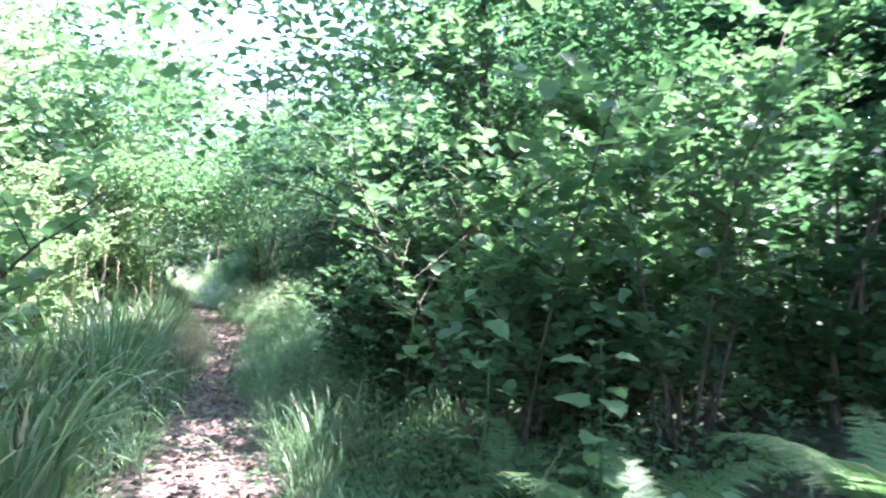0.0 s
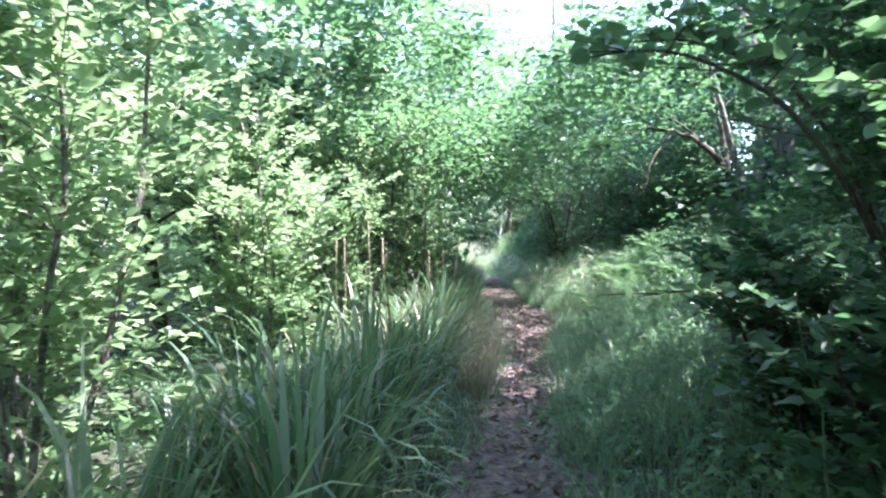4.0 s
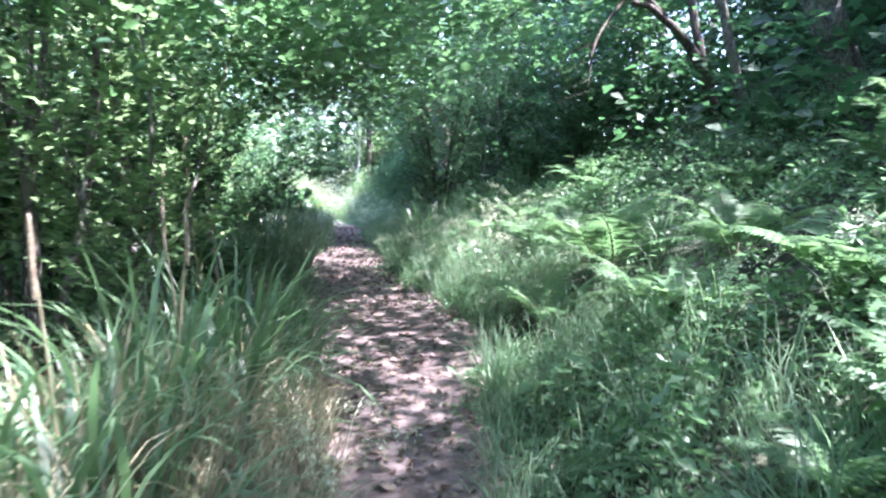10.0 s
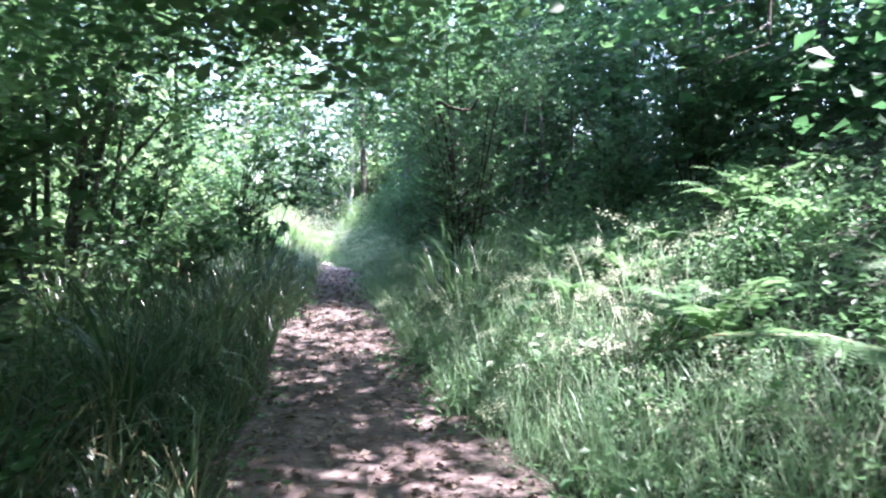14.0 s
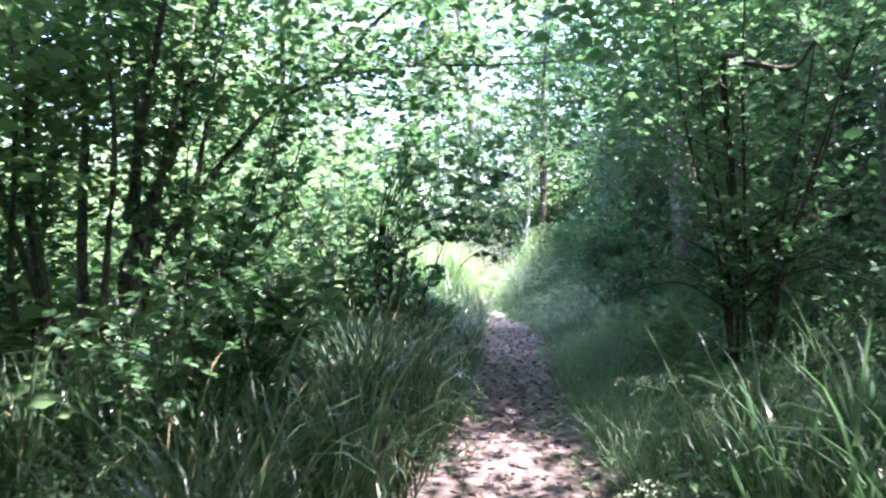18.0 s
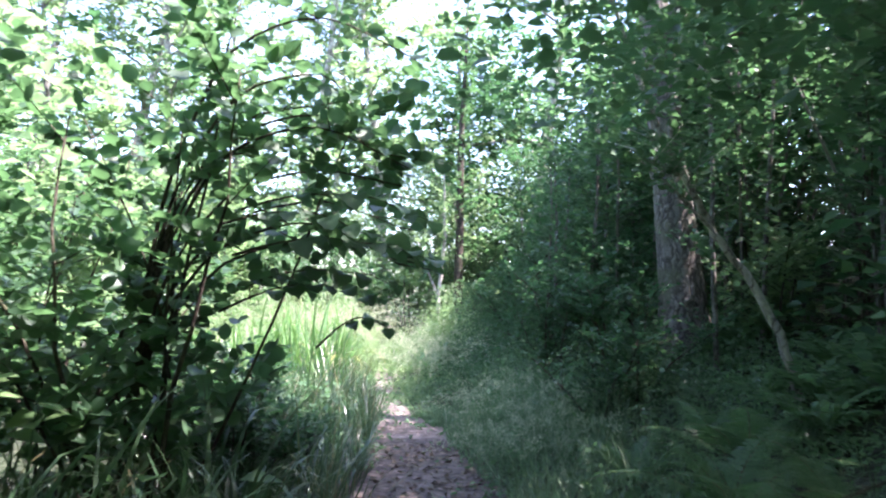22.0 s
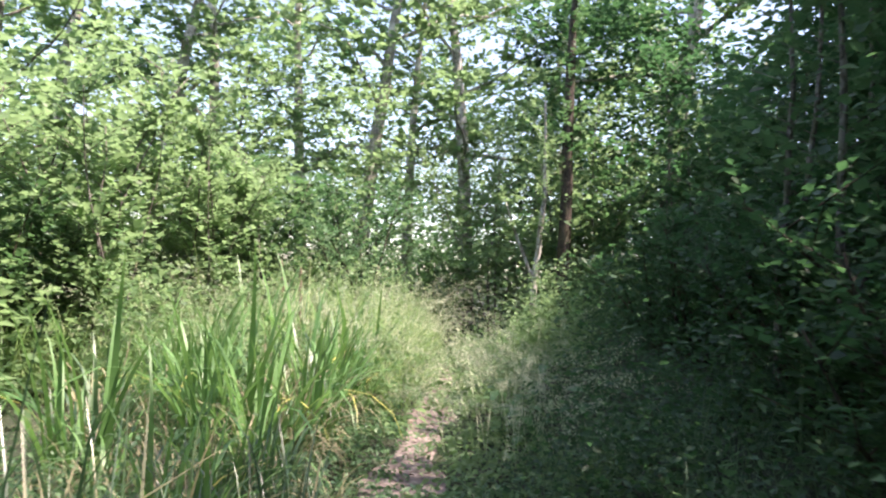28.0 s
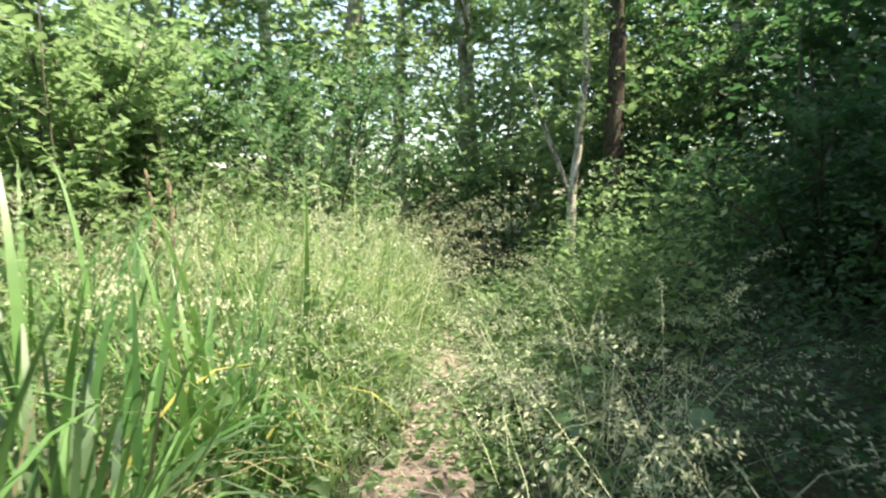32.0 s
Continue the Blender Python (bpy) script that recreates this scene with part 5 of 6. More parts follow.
def make_sedge(seed, blades, high, label, material=SEDGE, wide=0.016, single=12, stiff=0.25):
    rng = np.random.default_rng(seed)
    root = tagged(new("sedge_tussock"), label, "sedge", "sedge tussocks")

    def grow(count, reach):
        a = rng.uniform(0, 2 * np.pi, count)
        r = 0.18 * np.sqrt(rng.uniform(0, 1, count))
        base = np.stack([r * np.cos(a), r * np.sin(a), np.full(count, -0.03)], -1)
        g = Geo()
        blade_soup(g, base, a + rng.normal(0, 0.7, count), high * reach * rng.uniform(0.55, 1.1, count), wide * rng.uniform(0.6, 1.3, count), rng.uniform(0.02, 0.55, count), np.where(rng.random(count) < stiff, rng.uniform(0.1, 0.9, count), rng.uniform(1.2, 3.2, count)), 8, rng.uniform(1.6, 3.2))
        return g

    for _ in range(single):
        part("blade", grow(1, 1.15), material, root)
    tagged(part("tuft", grow(blades, 1.0), material, root), kind="stuff")
    return root


sedges = {
    "a": make_sedge(41, 36, 1.05, "arching green sedge tussock with long blades", SEDGE, 0.034, 14),
    "b": make_sedge(42, 32, 0.95, "green sedge tussock with bent-over blades", SEDGE, 0.032, 14),
    "f": make_sedge(44, 26, 1.25, "broad-bladed pale green flag leaves beside the path", SEDGE, 0.04, 14),
    "c": make_sedge(43, 20, 1.4, "tall upright sunlit flag-leaf clump, green and yellow", FLAG, 0.04, 12, 0.6),
}
sedges["n"] = make_sedge(46, 34, 1.05, "arching sedge tussock with shade-darkened blades", SHADED_SEDGE, 0.024, 14)
sedges["m"] = make_sedge(47, 30, 1.15, "broad-bladed sedge with blades darkened for the trees' shade", SHADED_SEDGE, 0.03, 14)
sedges["s"] = make_sedge(45, 42, 1.0, "tussock of dry straw-pale sedge blades, bent over", STRAW, 0.02, 12, 0.05)
rng = np.random.default_rng(6)
SEDGE_SPOTS = [("a", 0.75, 0.25, 10, 0.75), ("b", 0.95, 0.75, 100, 0.7)]
for k in range(18):
    y = -3 + k * 0.6 + rng.uniform(-0.2, 0.2)
    SEDGE_SPOTS.append(("ab"[k % 2], float(way_x(y) - way_w(y) / 2 - rng.uniform(0.2, 1.1)), y, rng.uniform(0, 360), rng.uniform(1.0, 1.25)))
for k in range(46):
    y = -4 + k * 0.72 + rng.uniform(-0.2, 0.2)
    u = rng.uniform(0.3, 1.5)
    SEDGE_SPOTS.append(("ab"[k % 2], float(way_x(y) - way_w(y) / 2 - u), y, rng.uniform(0, 360), rng.uniform(0.75, 1.1)))
for k in range(60):
    y = 28.8 + k * 0.094
    u = rng.uniform(0.25, 0.7) if k % 3 == 0 else rng.uniform(0.6, 2.6)
    SEDGE_SPOTS.append(("cfcscscs"[k % 8], float(way_x(y) - way_w(y) / 2 - u), y, rng.uniform(0, 360), rng.uniform(0.75, 1.15) * (0.72 if y < 30.2 else 1.0)))
for x, y, size in ((-0.7, 3.4, 0.9), (-0.75, 4.0, 1.0), (-0.65, 4.9, 0.95), (-0.5, 5.4, 0.8), (-0.9, 5.6, 1.1), (-0.35, 6.2, 0.95), (-1.2, 4.5, 1.1), (-0.9, 6.9, 1.0), (-0.2, 10.3, 0.85), (-0.35, 10.9, 0.95), (-0.2, 11.4, 0.85), (-0.6, 11.9, 1.0), (-0.4, 12.3, 0.8), (-0.55, 10.2, 1.0), (-0.75, 2.2, 1.0), (-0.5, 2.8, 0.9), (-1.0, 3.2, 1.1), (-0.9, 0.2, 1.0), (-0.75, -0.6, 1.0), (-0.25, 8.0, 0.75), (-0.4, 7.2, 0.8), (-0.2, 8.8, 0.75), (-0.6, 8.2, 0.9), (0.02, 8.7, 0.95), (-0.25, 9.2, 1.1), (0.08, 9.5, 0.95), (-0.4, 8.5, 1.1), (0.1, 10.1, 1.0), (-0.15, 9.9, 1.1), (-0.6, 9.4, 1.15)):
    SEDGE_SPOTS.append(("f", x, y, rng.uniform(0, 360), size))
for x, y in ((-0.1, 7.3), (-0.3, 7.8), (0.0, 7.9), (-0.5, 7.4), (-0.4, 6.8), (0.02, 8.3), (-0.7, 8.0), (-0.2, 6.4), (-0.4, 11.3), (-0.7, 12.0), (-0.6, 14.2), (-0.3, 20.2), (0.1, 29.6), (-0.3, 30.2), (0.2, 30.9), (-0.5, 31.4), (0.15, 31.9), (-0.9, 30.7)):
    SEDGE_SPOTS.append(("s", x, y, rng.uniform(0, 360), rng.uniform(0.8, 1.0)))
for x, y in ((0.15, 19.2), (0.0, 19.8), (0.2, 20.4), (-0.2, 20.9), (0.1, 21.3), (-0.3, 19.4)):
    SEDGE_SPOTS.append(("f", x, y, rng.uniform(0, 360), 0.95))
for x, y in ((2.55, 18.0), (2.8, 18.6), (2.4, 19.1), (2.5, 17.7), (2.35, 18.4)):
    SEDGE_SPOTS.append(("a", x, y, rng.uniform(0, 360), 1.1))
for k in range(38):
    SEDGE_SPOTS.append(("ab"[k % 2], rng.uniform(-2.6, 0.3), 19.3 + 0.12 * k, rng.uniform(0, 360), rng.uniform(0.9, 1.15)))
for x, y, size in ((-0.2, 8.6, 1.15), (-0.4, 9.0, 1.2), (-0.15, 9.5, 1.1), (-0.55, 8.4, 1.2), (-0.5, 9.7, 1.15)):
    SEDGE_SPOTS.append(("b", x, y, rng.uniform(0, 360), size))
SEDGE_SPOTS = [("s" if k == "f" and 6 < y < 9.6 and int(turn) % 3 == 0 else k, x, y, turn, size) for k, x, y, turn, size in SEDGE_SPOTS]
SEDGE_SPOTS = [(k, x if abs(x - way_x(y)) > 0.88 * size + 0.05 or (k, y) == ("a", 0.25) else float(way_x(y)) + (0.88 * size + 0.05) * (1 if x > way_x(y) else -1), y, turn, size) for k, x, y, turn, size in SEDGE_SPOTS]
# Swaps in the shade-darkened sedges under the trees, then among some early tussocks.
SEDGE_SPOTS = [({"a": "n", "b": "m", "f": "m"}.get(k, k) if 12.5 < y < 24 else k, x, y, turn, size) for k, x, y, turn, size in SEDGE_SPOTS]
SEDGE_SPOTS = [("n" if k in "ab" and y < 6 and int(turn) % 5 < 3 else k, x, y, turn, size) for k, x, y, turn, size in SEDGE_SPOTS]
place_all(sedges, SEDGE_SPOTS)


def herb_carpet(name, seed, n, y0, y1, u0, u1, side, high, leaf, material, label, layers=5, most=1.5):
    """Leafy plants: upright stalks with leaves all the way up, in uneven mounds."""
    rng = np.random.default_rng(seed)
    spots = scatter(rng, n, y0, y1, u0, u1, side)
    n = len(spots)
    mids = rng.integers(0, max(1, n // 24), n)
    off = rng.normal(0, 0.24, (n, 2))
    spots[:, :2] = spots[mids, :2] + off
    spots[:, 2] = land(spots[:, 0], spots[:, 1])
    mound = 1.25 * rng.uniform(0.3, 1, n)[mids] * np.exp(-(off**2).sum(1) / 0.16) * (0.7 + 0.3 * bumps(spots[:, 0] * 0.8, spots[:, 1] * 0.9))
    away = (room(spots[:, 0], spots[:, 1]) - 0.3).clip(0, 0.8) / 0.8
    tall = high * mound.clip(0.15, 1.2) * rng.uniform(0.6, 1.15, n) * (0.35 + 0.65 * away)
    tall = np.minimum(tall, most)
    g = Geo()
    for k in range(layers):
        a = rng.uniform(0, 2 * np.pi, n)
        way = np.stack([np.cos(a), np.sin(a), rng.normal(-0.1, 0.45, n)], -1)
        up = np.array([0, 0, 1.0]) + rng.normal(0, 0.65, (n, 3))
        f = 1 - (k + rng.uniform(0, 0.8, n)) / layers * 0.8
        p = spots + np.stack([0.04 * np.cos(a), 0.04 * np.sin(a), tall * f], -1)
        size = leaf * rng.uniform(0.45, 1.25, n) * (1.15 - 0.4 * f)
        leaf_soup(g, p, way, up, size, size * 0.5, False)
    tagged(part(name, g, material), label, "undergrowth", kind="stuff")


herb_carpet("undergrowth", 51, 15000, -8, 31, 0.05, 4.8, 1, 0.85, 0.085, HERB, "waist-high leafy green undergrowth covering the bank")
herb_carpet("undergrowth", 52, 8000, -8, 30, 0.1, 4.5, -1, 0.7, 0.08, HERB, "leafy green undergrowth on the wet ground")
herb_carpet("undergrowth", 56, 5200, 11, 23, 1.6, 7.0, 1, 0.95, 0.085, HERB, "leafy undergrowth over the crest of the bank")
herb_carpet("undergrowth", 57, 2600, 14, 24, 0.15, 2.8, -1, 0.8, 0.07, HERB, "shaded leafy plants beside the path")
herb_carpet("undergrowth", 47, 6500, -2, 10, 0.6, 5.5, 1, 1.0, 0.08, HERB, "leafy plants crowding the lower bank")
# Shade at the path's edge is in this darker leaf colour.
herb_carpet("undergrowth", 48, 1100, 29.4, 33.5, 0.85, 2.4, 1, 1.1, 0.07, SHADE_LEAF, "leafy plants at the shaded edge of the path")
herb_carpet("undergrowth", 46, 2600, 12, 22, 1.2, 5.0, -1, 0.8, 0.08, HERB, "leafy plants under the coppiced trees")
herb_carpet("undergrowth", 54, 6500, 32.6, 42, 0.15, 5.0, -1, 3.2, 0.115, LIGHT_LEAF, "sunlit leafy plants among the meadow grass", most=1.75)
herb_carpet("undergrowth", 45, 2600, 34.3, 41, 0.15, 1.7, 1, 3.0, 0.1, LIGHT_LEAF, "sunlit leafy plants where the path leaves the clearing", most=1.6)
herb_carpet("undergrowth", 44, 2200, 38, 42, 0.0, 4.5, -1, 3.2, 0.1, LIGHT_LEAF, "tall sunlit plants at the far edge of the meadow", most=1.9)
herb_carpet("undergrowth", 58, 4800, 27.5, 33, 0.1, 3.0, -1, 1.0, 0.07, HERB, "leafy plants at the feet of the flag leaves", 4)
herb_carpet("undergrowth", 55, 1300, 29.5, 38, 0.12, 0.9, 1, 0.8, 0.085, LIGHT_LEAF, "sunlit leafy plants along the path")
herb_carpet("undergrowth", 43, 2200, 25.6, 28.6, 0.5, 3.4, 1, 1.5, 0.07, HERB, "soft leafy undergrowth on the foot of the bank")
# These two use the shade-darkened leaf green as well.
herb_carpet("undergrowth", 59, 1700, 28.3, 30.4, 0.65, 5.0, 1, 3.6, 0.062, SHADE_LEAF, "tall undergrowth beside the path, leaf colour darkened for shade")
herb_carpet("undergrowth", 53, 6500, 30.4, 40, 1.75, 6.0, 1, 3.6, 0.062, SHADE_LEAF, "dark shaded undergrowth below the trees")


# ---- ferns ----
def frond_geo(seed, length, fine):
    """One fern frond along +y: a rachis that rises and arches over, with tapering leaflets on both sides."""
    rng = np.random.default_rng(seed)
    k = 26
    s = np.linspace(0, 1, k)
    lean = np.radians(28 + 78 * s**1.3)
    y = np.concatenate([[0], np.cumsum(np.sin(lean[1:]) * length / (k - 1))])
    z = np.concatenate([[0], np.cumsum(np.cos(lean[1:]) * length / (k - 1))])
    line = np.stack([0.05 * np.sin(3 * s + seed), y, z], 1)
    rib = Geo().add(*tube(line[::5], np.linspace(0.006, 0.0014, len(line[::5])), 4))
    g = Geo().add(*tube(line[::5], np.linspace(0.004, 0.001, len(line[::5])), 4))
    d = unit(np.gradient(line, axis=0))
    for i in range(4, k):
        reach = length * 0.27 * min(1, (s[i] - 0.1) * 4.5) * (1 - s[i]) ** 0.75 + 0.012
        for hand in (-1, 1):
            out = unit(np.array([hand, 0, 0]) + 0.45 * d[i] + [0, 0, -0.12] + rng.normal(0, 0.06, 3))
            top = unit(np.cross(out, d[i]) * hand)
            if not fine:
                leaf_soup(g, line[i : i + 1], out[None], top[None], reach, reach * 0.3, False, 0.05)
                continue
            m = max(3, int(reach / 0.017))
            t = (np.arange(m) + 0.5) / m
            base = line[i] + out * (reach * t)[:, None] + np.array([0, 0, -0.12]) * (reach * t**2)[:, None]
            small = reach * 0.19 * (1 - t) ** 0.6 + 0.004
            fore = unit(np.cross(top, out))
            for way in (1, -1):
                leaf_soup(g, base, np.repeat((fore * way + 0.5 * out)[None], m, 0), np.repeat(top[None], m, 0), small, small * 0.62, False, 0.05)
            leaf_soup(g, line[i : i + 1], out[None], top[None], reach, reach * 0.07, False, 0.02)
    return g, rib


def make_fern(seed, fronds, length, fine, label):
    rng = np.random.default_rng(seed)
    root = tagged(new("fern"), label, "fern", "ferns on the bank")
    pairs = [frond_geo(seed * 7 + k, length, fine) for k in range(3)]
    meshes = [leafy.mesh("frond", FERN) for leafy, _ in pairs]
    ribs = [rib.mesh("rachis", RACHIS) for _, rib in pairs] if fine else []
    for k in range(fronds):
        ob = new("frond", meshes[k % 3])
        ob.parent = root
        ob.matrix_basis = pose(0, 0, 0, rng.uniform(-14, 12), 0, 360 * k / fronds + rng.uniform(-18, 18)) @ Matrix.Scale(rng.uniform(0.75, 1.15), 4)
        if fine:
            rib = new("rachis", ribs[k % 3])
            rib.parent = ob
            rib["label"] = "pale brown midrib"
    return root


ferns = {
    "fine": make_fern(3, 8, 0.95, True, "lush green fern with arching feathery fronds"),
    "wide": make_fern(4, 9, 0.8, False, "green fern among the undergrowth on the bank"),
}
FERN_SPOTS = [("fine", 3.3, 12.3, 75, 1.7), ("fine", 2.6, 11.85, 20, 1.2), ("fine", 3.6, 10.6, 130, 1.1), ("fine", 2.9, 10.6, 200, 0.85), ("fine", 1.55, -2.3, 40, 1.0), ("fine", 1.5, -1.2, 130, 0.8), ("fine", 2.2, -2.9, 20, 1.0),
              ("fine", 3.0, 23.4, 90, 0.95), ("fine", 3.5, 24.3, 300, 1.0), ("fine", 2.9, 24.6, 10, 0.8), ("fine", 3.2, 22.6, 170, 0.9)]
rng = np.random.default_rng(8)
for k in range(66):
    y = rng.uniform(7.5, 28)
    x = float(way_x(y) + way_w(y) / 2 + rng.uniform(0.75, 4.6))
    x += max(0.0, 1.15 - float(room(x, y)))
    if 10.2 < y < 13.6 and x < 4.4:
        y += 6
    FERN_SPOTS.append(("wide", x, y, rng.uniform(0, 360), rng.uniform(0.6, 1.05)))
place_all(ferns, FERN_SPOTS)


# ---- plants beside the path ----
def single_leaf(length, width, seed):
    """A broad leaf of its own, with a folded midrib, a wavy toothed edge and a stalk."""
    rng = np.random.default_rng(seed)
    k = 9
    s = np.linspace(0, 1, k)
    half = width / 2 * np.sin(np.pi * s**0.75) ** 0.8 * (1 + 0.08 * np.cos(np.arange(k) * np.pi))
    mid = np.stack([0 * s, s * length, -0.25 * length * s**2], 1)
    lift = 0.25 * half + rng.normal(0, 0.004, k)
    right = mid + np.stack([half, 0 * s, lift], 1)
    left = mid + np.stack([-half, 0 * s, lift], 1)
    v = np.concatenate([mid, right, left])
    i = np.arange(k - 1)
    q = np.concatenate([np.stack([i, i + k, i + k + 1, i + 1], 1), np.stack([i, i + 1, i + 2 * k + 1, i + 2 * k], 1)])
    g = Geo().add(v, q)
    g.add(*tube([(0, -0.05, 0.01), (0, 0, 0)], [0.0025, 0.002], 4))
    return g.mesh("leaf", HERB)


BROAD = [single_leaf(0.13, 0.10, 1), single_leaf(0.11, 0.08, 2), single_leaf(0.15, 0.11, 3)]


def broadleaf_plant(x, y, high, count, seed, label, lean=(0, 0), name="broadleaf_plant", big=1.0):
    rng = np.random.default_rng(seed)
    root = tagged(new(name), label, "plant", "broad-leaved plants")
    root.matrix_basis = stand(x, y)
    stalk = bend_line(rng, (0, 0, -0.02), (lean[0], lean[1], 1), high, 6, 0.1, 0.0)
    part("stalk", Geo().add(*tube(stalk, np.linspace(0.007, 0.002, len(stalk)), 5)), HERB, root)
    for k in range(count):
        s = (0.25 + 0.75 * (k + 0.5) / count) * 6
        at = stalk[int(s)] + (s % 1) * (stalk[min(int(s) + 1, 6)] - stalk[int(s)])
        ob = new("leaf", BROAD[k % 3])
        ob.parent = root
        turn = k * 137.5 + rng.uniform(-20, 20)
        ob.matrix_basis = pose(*at, rng.uniform(-25, 25), rng.uniform(-15, 15), turn) @ pose(0, 0.05, 0) @ Matrix.Scale(big * rng.uniform(0.7, 1.15), 4)


for k, (x, y, high, count, lean) in enumerate([
    (-0.78, 0.95, 0.75, 11, (0.1, 0)), (-0.95, 1.25, 0.8, 12, (0, 0.1)), (-0.7, 1.5, 0.5, 9, (0.2, 0)), (-1.15, 0.7, 0.9, 12, (0.1, 0.1)), (1.45, 2.8, 0.9, 12, (-0.25, 0)),
    (1.25, 1.5, 1.3, 15, (-0.15, 0)), (1.45, -0.1, 1.4, 16, (-0.15, -0.1)), (1.15, -0.5, 1.6, 18, (-0.1, 0)), (1.25, -1.3, 1.5, 16, (-0.15, 0)), (1.45, -2.1, 1.1, 14, (-0.1, 0)),
    (1.95, 31.3, 0.55, 11, (-0.1, 0)), (1.8, 31.9, 0.5, 10, (0, 0)), (2.1, 32.6, 0.6, 11, (0, 0.1)), (1.75, 33.1, 0.45, 10, (0, 0)), (2.2, 30.6, 0.6, 12, (0.1, 0)), (1.9, 33.9, 0.5, 11, (0, 0)), (1.65, 34.5, 0.5, 10, (0, 0)),
    (2.0, 9.6, 0.45, 10, (0, 0)), (2.3, 9.1, 0.5, 11, (0, 0)), (1.8, 9.9, 0.4, 9, (0, 0)), (2.6, 9.8, 0.5, 11, (0, 0)), (2.3, 16.6, 0.5, 10, (0, 0)), (2.6, 15.7, 0.55, 11, (0, 0)),
    (0.35, 26.6, 0.5, 13, (0, 0)), (0.05, 26.9, 0.6, 15, (0, 0)), (0.5, 27.2, 0.5, 13, (0, 0)), (0.2, 27.5, 0.6, 15, (0.1, 0)), (-0.2, 27.3, 0.7, 16, (0, 0)), (0.42, 27.9, 0.55, 13, (0, 0)), (0.05, 28.2, 0.6, 15, (0, 0)), (-0.35, 27.9, 0.7, 16, (0, 0)), (-0.4, 26.6, 0.7, 16, (0, 0)), (0.3, 26.0, 0.5, 13, (0, 0)),
    (0.2, 30.6, 0.55, 11, (0, 0)), (-0.2, 31.2, 0.6, 12, (0, 0)), (0.3, 31.7, 0.45, 10, (0, 0)), (-0.5, 30.4, 0.6, 12, (0, 0)), (-0.3, 32.2, 0.6, 12, (0, 0)), (0.1, 33.0, 0.5, 11, (0, 0))]):
    broadleaf_plant(x, y, high, count, 200 + k, "broad-leaved green plant with toothed leaves beside the path", lean)


def spray_bush(name, x, y, seed, height, spread, stems, count, leaf, keep, label, leaves=HAZEL, flat=0.45):
    z = float(land(x, y))
    ob = make_shrub(name, seed, height, spread, stems, count, leaf, leaves, BARK_DARK, label, keep=lambda p: keep(p + [x, y, z]), lo=0.2, full="round", slim=0.85, flat=flat)
    ob.matrix_basis = pose(x, y, z)


spray_bush("hazel_bush", -0.35, 23.9, 90, 3.6, 1.5, 9, 150, 0.11, lambda p: (p[:, 0] < 1.2) & (p[:, 1] > 22.7) & ((p[:, 2] > 1.55) | (p[:, 0] < 0.45)), "leaning hazel holding dark leafy sprays out over the path", flat=1.0)
twig_rng = np.random.default_rng(77)
hazel_stems = []
for k in range(9):
    zt, yt, xt = 1.6 + 1.5 * (k + twig_rng.uniform(0, 0.8)) / 9, twig_rng.uniform(23.6, 24.5), twig_rng.uniform(0.8, 1.2)
    hazel_stems.append(("stem", [(-0.6, 24.2, -0.15), (-0.45, 24.2, 0.7 * zt), (0.0, (24.2 + yt) / 2, 1.02 * zt), (0.6, yt, zt + 0.2), (xt, yt, zt + twig_rng.uniform(-0.1, 0.1))], [0.016, 0.013, 0.01, 0.006, 0.003], True))
lone_tree("hazel_branches", -0.6, 24.2, "arching hazel stems hanging dark leaves over the path", hazel_stems, BARK_DARK, HAZEL, 80, 0.115, 68, "shrub", reach=0.4, lo=0.5, full="round", per=5, bare=0.5, flat=1.0, keep=lambda p: (p[:, 0] < 1.3) & (p[:, 1] > 23.2))
spray_bush("hazel_bush", -0.95, 19.9, 95, 1.7, 0.9, 8, 150, 0.085, lambda p: p[:, 0] < 0.3, "low shaded hazel bush standing in the sedge")
spray_bush("hazel_bush", -2.3, 23.2, 89, 4.4, 1.5, 8, 190, 0.11, lambda p: p[:, 0] < 0.6, "tall hazel with large leaves against the bright clearing", flat=0.9)
spray_bush("hazel_bush", -1.3, 24.6, 91, 2.9, 1.3, 7, 150, 0.1, lambda p: p[:, 0] < 0.95, "hazel bush hanging large dark leaves over the path")
LOBED = [single_leaf(0.15, 0.15, 4), single_leaf(0.12, 0.12, 5), single_leaf(0.1, 0.095, 6)]
for mesh in LOBED:
    mesh.materials[0] = HAZEL


